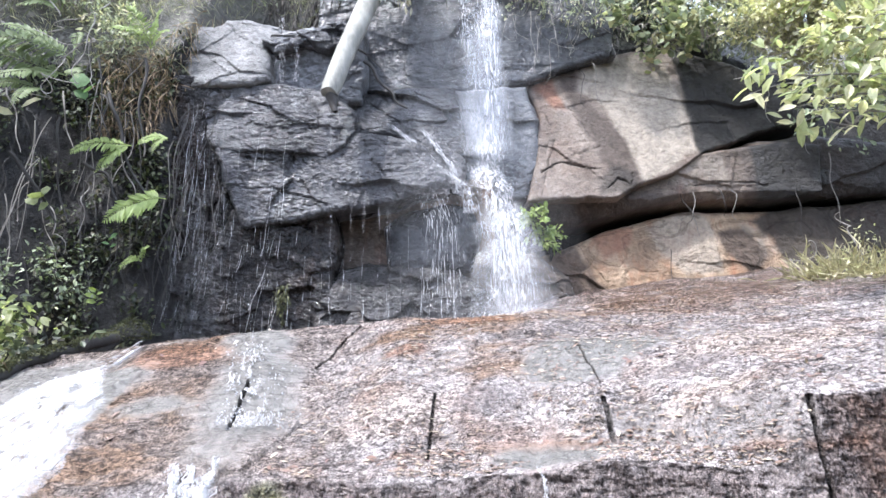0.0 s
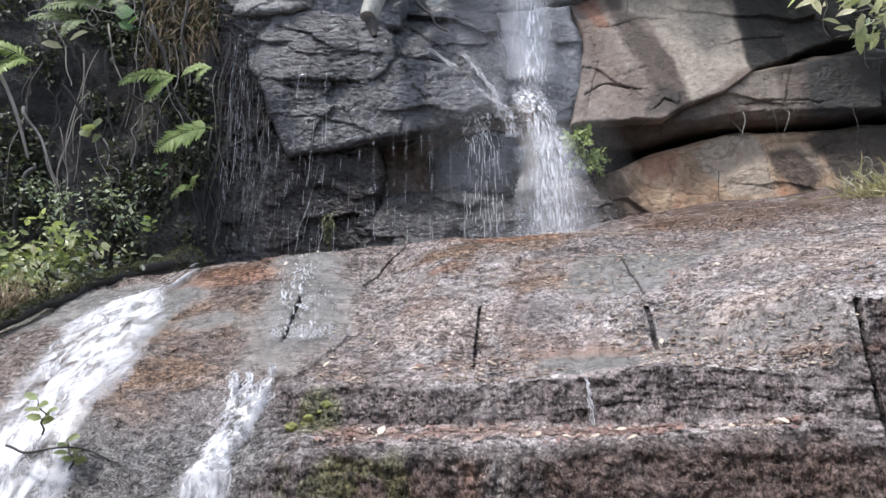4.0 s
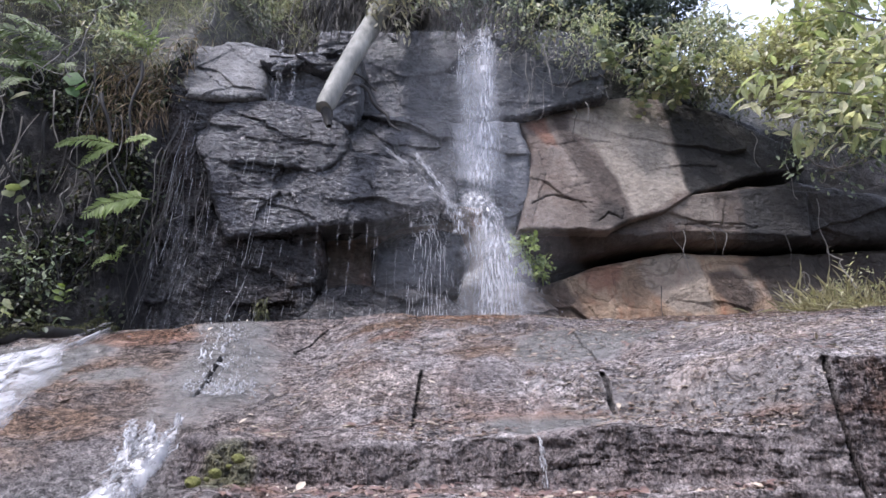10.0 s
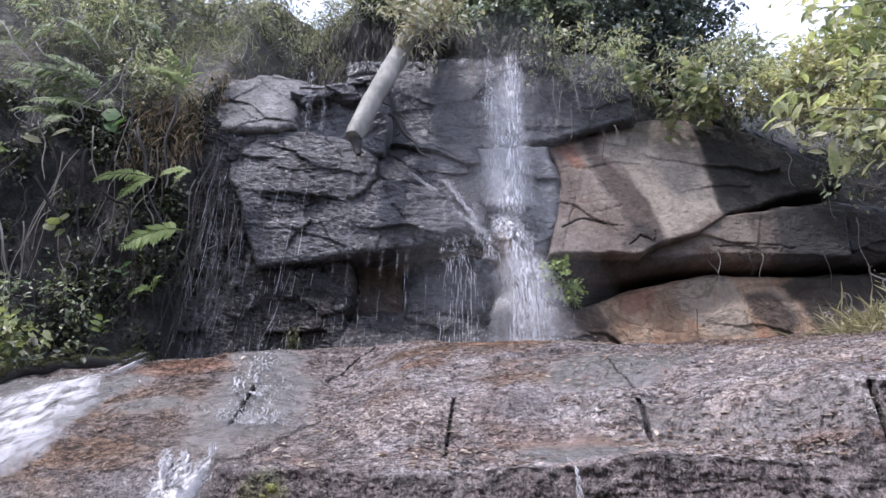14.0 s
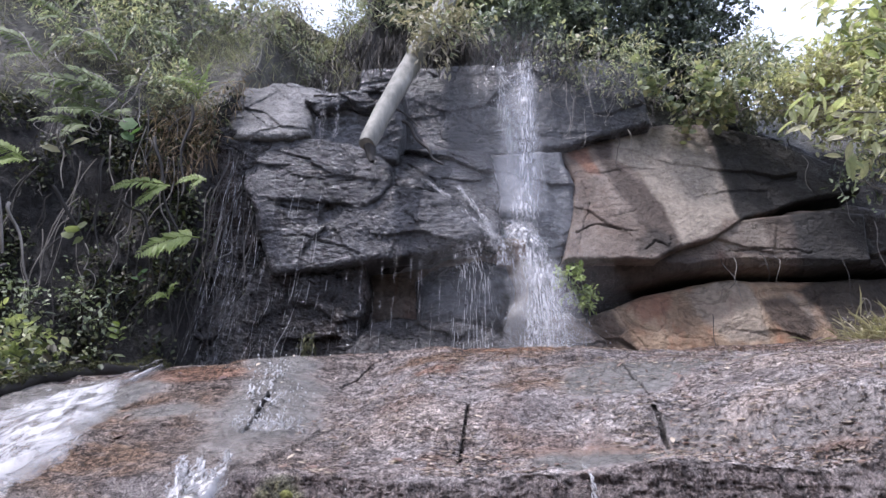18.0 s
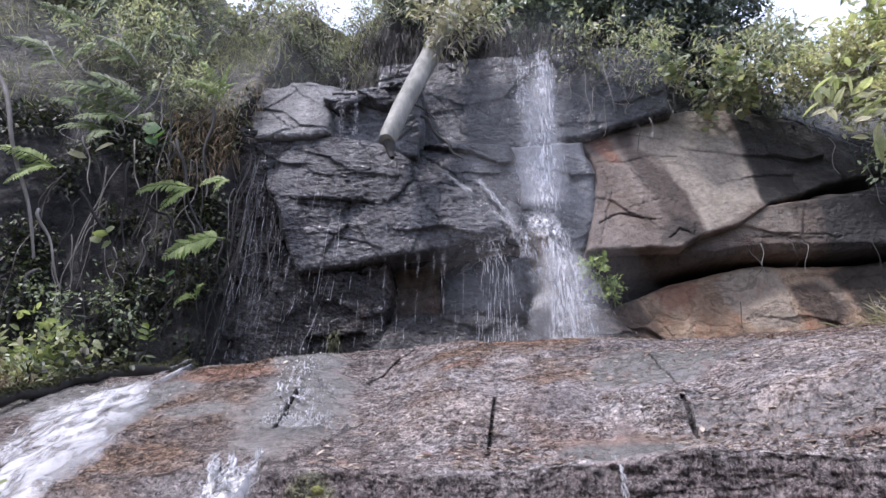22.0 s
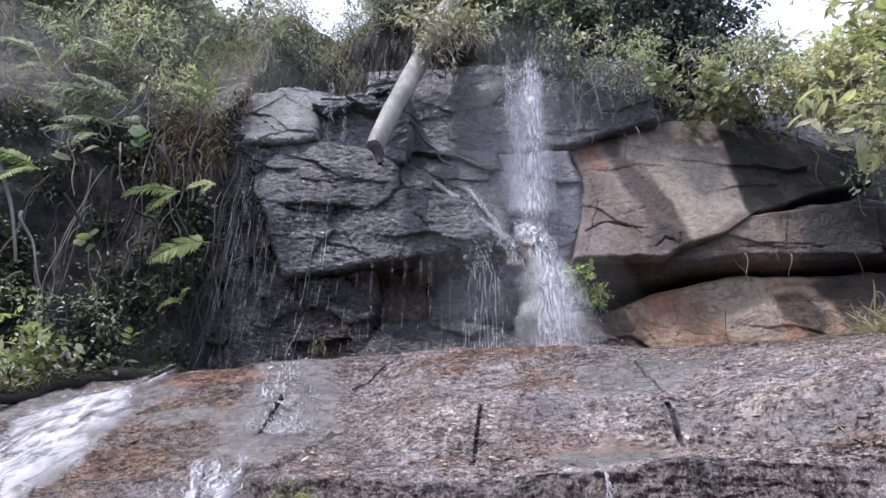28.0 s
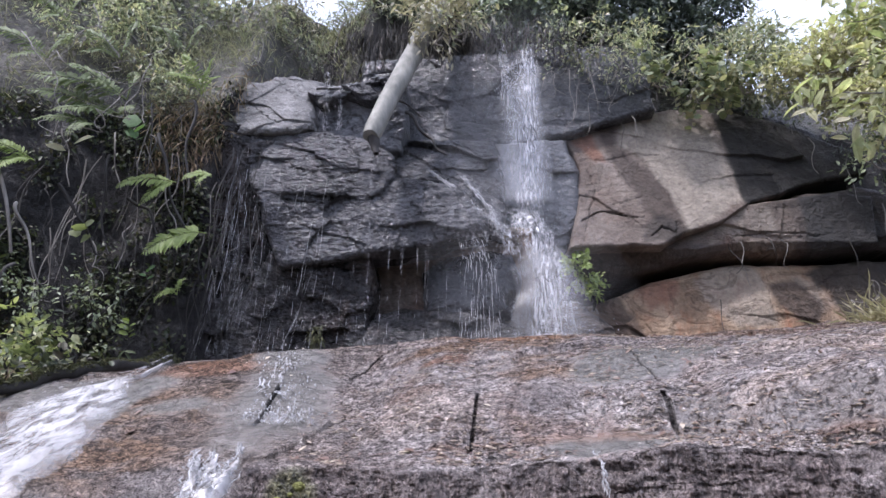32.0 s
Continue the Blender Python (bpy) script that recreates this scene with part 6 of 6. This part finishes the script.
leafy_sprig("sprout", "bright sprout at the water's edge", (-2.42, 3.58, 1.0), 0.2, 7, 0.09, LEAF_BRIGHT, "oval", 327)
for n, (x, y, z, r, m, size) in enumerate(((-3.85, 6.1, 2.1, 0.22, LEAF_BRIGHT, 0.09), (-4.0, 5.75, 2.02, 0.24, LEAF_BRIGHT, 0.12), (-3.75, 5.45, 1.78, 0.12, LEAF_MIX, 0.07), (-4.35, 5.5, 1.9, 0.25, LEAF_MIX, 0.13), (-3.45, 5.85, 1.96, 0.12, LEAF_BANK, 0.08), (-4.4, 5.9, 2.1, 0.3, LEAF_BRIGHT, 0.1), (-4.2, 6.4, 2.65, 0.16, LEAF_MID, 0.05), (-4.9, 6.4, 3.1, 0.25, LEAF_BANK, 0.06), (-3.75, 6.75, 2.7, 0.14, LEAF_MID, 0.05), (-5.0, 5.6, 2.2, 0.4, LEAF_BANK, 0.09))):
    plant_mass("leafy_shrub", "low leafy shrub at the foot of the bank", "shrub", (x, y, z), (r, 0.6 * r, 0.8 * r), 16, 14, size, m, "oval", 330 + n, 6, (x, y + 0.1, z - r * 0.8))

# roots, vines and twigs: from, to, thickness, sag
def lone(name, label, category, a, b, r, sag, wild, mat, seed, group):
    v, f = tube(bent(a, b, sag, 18, wild, seed), r, r * 0.5, 5)
    return tagged(new(name, mesh_of(name, v, f, mat)), label, category, group)


STEMS = (((-5.4, 6.4, 5.2), (-4.6, 6.55, 3.1), 0.03), ((-4.62, 6.5, 3.6), (-4.3, 6.6, 2.8), 0.02), ((-4.4, 6.75, 3.9), (-3.98, 6.95, 3.2), 0.022), ((-3.55, 7.0, 4.6), (-3.05, 7.05, 3.4), 0.024), ((-3.78, 7.0, 3.85), (-3.3, 7.05, 3.3), 0.02), ((-4.55, 6.6, 3.0), (-4.7, 6.5, 2.2), 0.026), ((-4.0, 6.9, 4.3), (-3.85, 6.95, 3.2), 0.016), ((-3.2, 7.0, 5.0), (-3.12, 6.95, 3.9), 0.02))
for n, (a, b, r) in enumerate(STEMS):
    lone("root", "thick grey root down the earth bank", "root", a, b, r, 0.03, 0.09, TWIG if n in (0, 1) else ROOT, 350 + n, "roots on the bank")
rs = np.random.RandomState(91)
for n in range(75):
    x = rs.uniform(-4.9, -2.55)
    z = rs.uniform(3.2, 5.2)
    y = float(hill_face(np.array([x]))[0]) + 0.1 - 0.25 * rs.rand()
    ln = rs.uniform(0.5, 1.6)
    lone("root", "thin root hanging on the earth bank", "root", (x, y, z), (x + rs.uniform(-0.25, 0.3), y - 0.1, max(2.1, z - ln)), rs.uniform(0.004, 0.011), 0, 0.11, ROOT if n % 3 else TWIG, 400 + n, "roots on the bank")
for n in range(16):
    x = rs.uniform(-2.98, -2.5)
    z = rs.uniform(3.6, 4.8)
    lone("root", "fine wet root beside the dripping water", "root", (x, 7.5, z), (x - rs.uniform(0.0, 0.25), 7.2, rs.uniform(2.1, 2.9)), rs.uniform(0.003, 0.009), 0, 0.2, ROOT, 500 + n, "roots on the bank")
TWIGS = (((4.1, 6.95, 2.6), (3.75, 6.9, 3.0)), ((3.75, 6.9, 2.95), (3.55, 6.9, 2.78)), ((4.2, 6.95, 2.7), (4.05, 6.9, 3.3)), ((-4.23, 6.5, 5.9), (-3.85, 6.5, 5.23)), ((-4.55, 6.5, 5.34), (-3.6, 6.5, 4.94)), ((-3.95, 6.5, 5.06), (-3.45, 6.5, 5.3)), ((-3.45, 6.5, 5.3), (-3.35, 6.5, 5.6)), ((-3.6, 6.5, 4.94), (-3.98, 6.5, 4.5)), ((-3.98, 6.5, 4.5), (-3.6, 6.5, 4.52)), ((-3.5, 6.5, 5.25), (-3.62, 6.5, 4.5)), ((-4.9, 6.4, 5.5), (-4.3, 6.4, 4.6)), ((-4.1, 6.5, 5.6), (-4.5, 6.4, 5.0)), ((-4.23, 6.5, 5.75), (-4.9, 6.4, 5.7)), ((-3.55, 6.5, 4.95), (-3.45, 6.5, 4.45)), ((-4.3, 6.6, 4.35), (-3.95, 6.5, 4.42)))
for n, (a, b) in enumerate(TWIGS):
    lone("twig", "bare pale twig in front of the bank", "twig", a, b, 0.007, 0.02, 0.16, VINE, 540 + n, "bare twigs")
for n in range(44):
    x = rs.uniform(1.0, 4.6)
    z = rs.uniform(5.8, 7.2)
    b = (x + rs.uniform(-0.5, 0.5), 8.35, z - rs.uniform(0.2, 0.9))
    lone("vine", "thin arching vine over the rocks", "vine", (x, 8.45, z), b, rs.uniform(0.003, 0.006), rs.uniform(-0.1, 0.25), 0.16, VINE if n % 3 else TWIG, 560 + n, "vines on the cliff")
for n, (x, z0, z1) in enumerate(((1.12, 6.2, 5.35), (1.2, 6.1, 5.5), (1.42, 6.4, 5.55), (2.9, 3.78, 3.4), (3.05, 3.8, 3.25), (3.35, 3.85, 3.5), (3.5, 3.85, 3.45), (4.3, 4.2, 3.2), (4.5, 5.0, 4.3), (4.4, 5.1, 4.4), (4.75, 4.3, 3.4), (1.75, 5.4, 4.9), (1.9, 5.5, 5.0), (3.9, 5.4, 4.9), (4.05, 5.2, 4.7), (2.75, 3.1, 2.5))):
    y = 8.3 if z0 > 4.6 else 8.2
    lone("root", "thin root hanging over the rock face", "root", (x, y, z0), (x + 0.04, y - 0.05, z1), 0.006, 0, 0.07, ROOT if n % 2 else TWIG, 600 + n, "roots on the cliff")
for n, (a, b, r) in enumerate((((-0.95, 7.9, 5.35), (-0.42, 7.78, 4.72), 0.026), ((-1.15, 7.9, 5.5), (-0.75, 7.85, 5.25), 0.018), ((-2.1, 7.95, 5.7), (-1.2, 7.9, 5.6), 0.016), ((-2.6, 3.55, 0.95), (-2.0, 3.6, 0.85), 0.008), ((-2.1, 3.75, 1.05), (-2.15, 3.6, 0.8), 0.006))):
    lone("stick", "dead wet stick lying on the rock", "stick", a, b, r, 0.02, 0.1, ROOT, 630 + n, "fallen sticks")

for n in range(46):
    x = rs.uniform(-2.2, 1.1)
    z = rs.uniform(6.7, 7.9)
    y = float(hill_at(np.array([x]), np.array([1.0]))[0][0]) + 0.25 * (z - 6.7) - 0.1
    lone("root", "long thin root hanging from the cliff's brow", "root", (x, y, z), (x + rs.uniform(-0.2, 0.2), y - 0.15, z - rs.uniform(0.4, 1.1)), rs.uniform(0.004, 0.009), 0, 0.12, TWIG if n % 2 else ROOT, 900 + n, "roots on the brow")
p, rs = hill_spots(-7.5, -1.8, 0.9, 1.7, 110, 640, 0.05)
for n, q in enumerate(p):
    b = q + np.array((rs.uniform(-0.4, 0.4), -0.15, rs.uniform(-0.5, 0.6)))
    lone("twig", "thin dry stem among the hillside plants", "twig", q, b, rs.uniform(0.004, 0.008), 0, 0.2, VINE if n % 2 else TWIG, 650 + n, "dry stems on the hill")
def cushion(x, y, z, r, seed):
    """A lumpy, flattened ball of moss."""
    u, w = np.meshgrid(np.linspace(0, 2 * np.pi, 25), np.linspace(0.02, np.pi - 0.02, 14), indexing="ij")
    d = r * (1 + 0.3 * fbm(3 * np.cos(u) * np.sin(w) + 5, 3 * np.sin(u) * np.sin(w) + 3 * np.cos(w), seed, 4, 0.6))
    ob = tagged(empty_at("moss_cushion", (x, y, z)), "small rounded yellow-green moss cushion on the wet ledge", "moss", "moss cushions on the ledge")
    child("cushion", sheet("cushion", x + d * np.cos(u) * np.sin(w), y + 0.6 * d * np.sin(u) * np.sin(w), z + 0.75 * d * np.cos(w), MOSS_BODY), ob)


for n, (x, y, z, r) in enumerate(((-1.08, 3.74, 1.0, 0.036), (-0.99, 3.77, 1.04, 0.03), (-0.9, 3.8, 1.11, 0.03), (-1.02, 3.75, 1.015, 0.014), (-0.935, 3.785, 1.075, 0.014))):
    cushion(x, y - 0.05, z + 0.025, r, 830 + n)

# mossy log along the bank's foot, and the moss mound beside it
log = tagged(empty_at("mossy_log", (-3.2, 5.7, 1.85)), "dark mossy log along the water's edge", "log")
line = on_line(((-3.64, 4.8, 1.51), (-3.44, 5.02, 1.66), (-3.4, 5.3, 1.72), (-3.33, 5.5, 1.81), (-3.22, 5.72, 1.89), (-3.11, 6.0, 1.95), (-3.13, 6.6, 2.02)), np.linspace(0, 1, 40))
line += 0.03 * np.stack((np.zeros(40), fbm(np.arange(40) * 0.3, np.zeros(40), 5), fbm(np.arange(40) * 0.3, np.ones(40), 6)), -1)
child("log", mesh_of("log", *tube(line, 0.05, 0.055, 12, 0.2, 3), ROOT), log)
rs = np.random.RandomState(33)
turn = rs.uniform(-0.2, 2.6, 9000)
p = on_line(line, rs.rand(9000)) + np.stack((rs.randn(9000) * 0.02, -0.052 * np.cos(turn), 0.052 * np.sin(turn)), -1)
tagged(child("moss", mesh_of("moss", *leaves(p, rs.randn(9000, 3) + np.array((0, -0.3, 0.6)), 0.022, "oval", 6), MOSS_LOG, False), log), kind="stuff")
u, w = np.meshgrid(np.linspace(0, 2 * np.pi, 40), np.linspace(0, 0.5 * np.pi, 16), indexing="ij")
lump = 1 + 0.2 * fbm(np.cos(u) * 2 + 3, np.sin(u) * 2 + w * 2, 9, 4)
MX, MY, MZ = -3.17 + 0.2 * lump * np.cos(u) * np.cos(w), 7.0 + 0.16 * lump * np.sin(u) * np.cos(w), 2.03 + 0.16 * lump * np.sin(w)
mound = tagged(empty_at("moss_mound", (-3.17, 7.0, 2.03)), "rounded mossy mound at the bank's foot", "moss")
child("earth", sheet("earth", MX, MY, MZ, SOIL), mound)
k, j = rs.randint(0, 40, 2600), rs.randint(0, 16, 2600)
p = np.stack((MX[k, j], MY[k, j], MZ[k, j]), -1) + rs.randn(2600, 3) * 0.012
tagged(child("moss", mesh_of("moss", *leaves(p, rs.randn(2600, 3) + np.array((0, -0.3, 0.6)), 0.022, "oval", 7), MOSS_LOG, False), mound), kind="stuff")

# ---- fallen leaves ----
def shelf_spots(n, seed, s0, s1, x0=-2.3, x1=3.4):
    rs = np.random.RandomState(seed)
    i = np.searchsorted(sx, x0 + (x1 - x0) * rs.rand(n))
    j = np.searchsorted(ss, s0 + (s1 - s0) * rs.rand(n))
    ok = (patchy[i, j] < 0.5) & (groove_shade[i, j] < 0.1)
    return np.stack((SX[i, j], SY[i, j], SZ[i, j] + 0.008), -1)[ok], rs


p, rs = shelf_spots(16000, 701, 1.4, 5.9)
k = fbm(p[:, 0] * 2.0, p[:, 1] * 2.5, 702, 4) > -0.05
p = p[k & (p[:, 0] > -1.1 + 0.4 * rs.rand(len(p)))]
rs = np.random.RandomState(703)
strewn("leaf_litter", "small dry leaf scraps strewn over the wet rock", "fallen leaves", p, rs.randn(len(p), 3) * np.array((1, 0.5, 0.1)), 0.016 + 0.04 * rs.rand(len(p)) ** 2, LITTER, "lance", 704, 0.2, (0, -0.4, 1))
p, rs = shelf_spots(1100, 707, 0.6, 2.1, 1.2, 3.9)
strewn("leaf_litter", "rust-brown leaf litter on the earth below the tan slab", "fallen leaves", p, rs.randn(len(p), 3) * np.array((1, 0.7, 0.2)), 0.014 + 0.035 * rs.rand(len(p)) ** 2, LITTER_RED, "pointed", 708, 0.3, (0, -0.6, 1))
p, rs = shelf_spots(240, 705, 7.0, 8.0, -0.95, 1.5)
strewn("leaf_litter", "rust-coloured leaves lying along the ledge", "fallen leaves", p, rs.randn(len(p), 3) * np.array((1, 1, 0.15)), 0.015 + 0.05 * rs.rand(len(p)) ** 2, LITTER_RED, "oval", 706, 0.25, (0, -0.4, 1))
kinds = [mesh_of("fallen_leaf", *leaves([(0, 0, 0)], [(1, 0, 0)], 1.0, sh, 5, (0, 0, 1), 0.05), m) for sh in ("pointed", "lance", "oval") for m in (LITTER, LITTER_RED, LITTER_PALE)]
tint = ("dry brown leaf lying on the wet rock", "rust-red leaf lying on the wet rock", "pale dead leaf lying on the wet rock")
spots = np.concatenate((shelf_spots(36, 711, 5.0, 5.5, -1.0, 0.4)[0], shelf_spots(34, 712, 7.1, 7.9, -0.9, 1.5)[0], shelf_spots(45, 713, 3.2, 3.9, 1.1, 2.2)[0], shelf_spots(90, 714, 1.8, 5.5, -2.2, 3.0)[0], shelf_spots(16, 716, 4.6, 5.3, 0.75, 1.4)[0], shelf_spots(24, 717, 7.05, 7.9, -0.9, 1.5)[0]))
rs = np.random.RandomState(715)
for q in spots:
    n = rs.randint(9)
    ob = new("fallen_leaf", kinds[n])
    c = 0.026 + 0.05 * rs.rand() ** 2
    ob.matrix_world = Matrix.Translation(Vector(q) + Vector((0, -0.002, -0.001))) @ pose(0, 0, 0, 24 + 7 * rs.randn(), 7 * rs.randn(), 0) @ pose(0, 0, 0, 0, 0, 360 * rs.rand()) @ Matrix.Diagonal((c, c, c, 1))
    tagged(ob, tint[n % 3], "leaf", "leaves on the shelf")
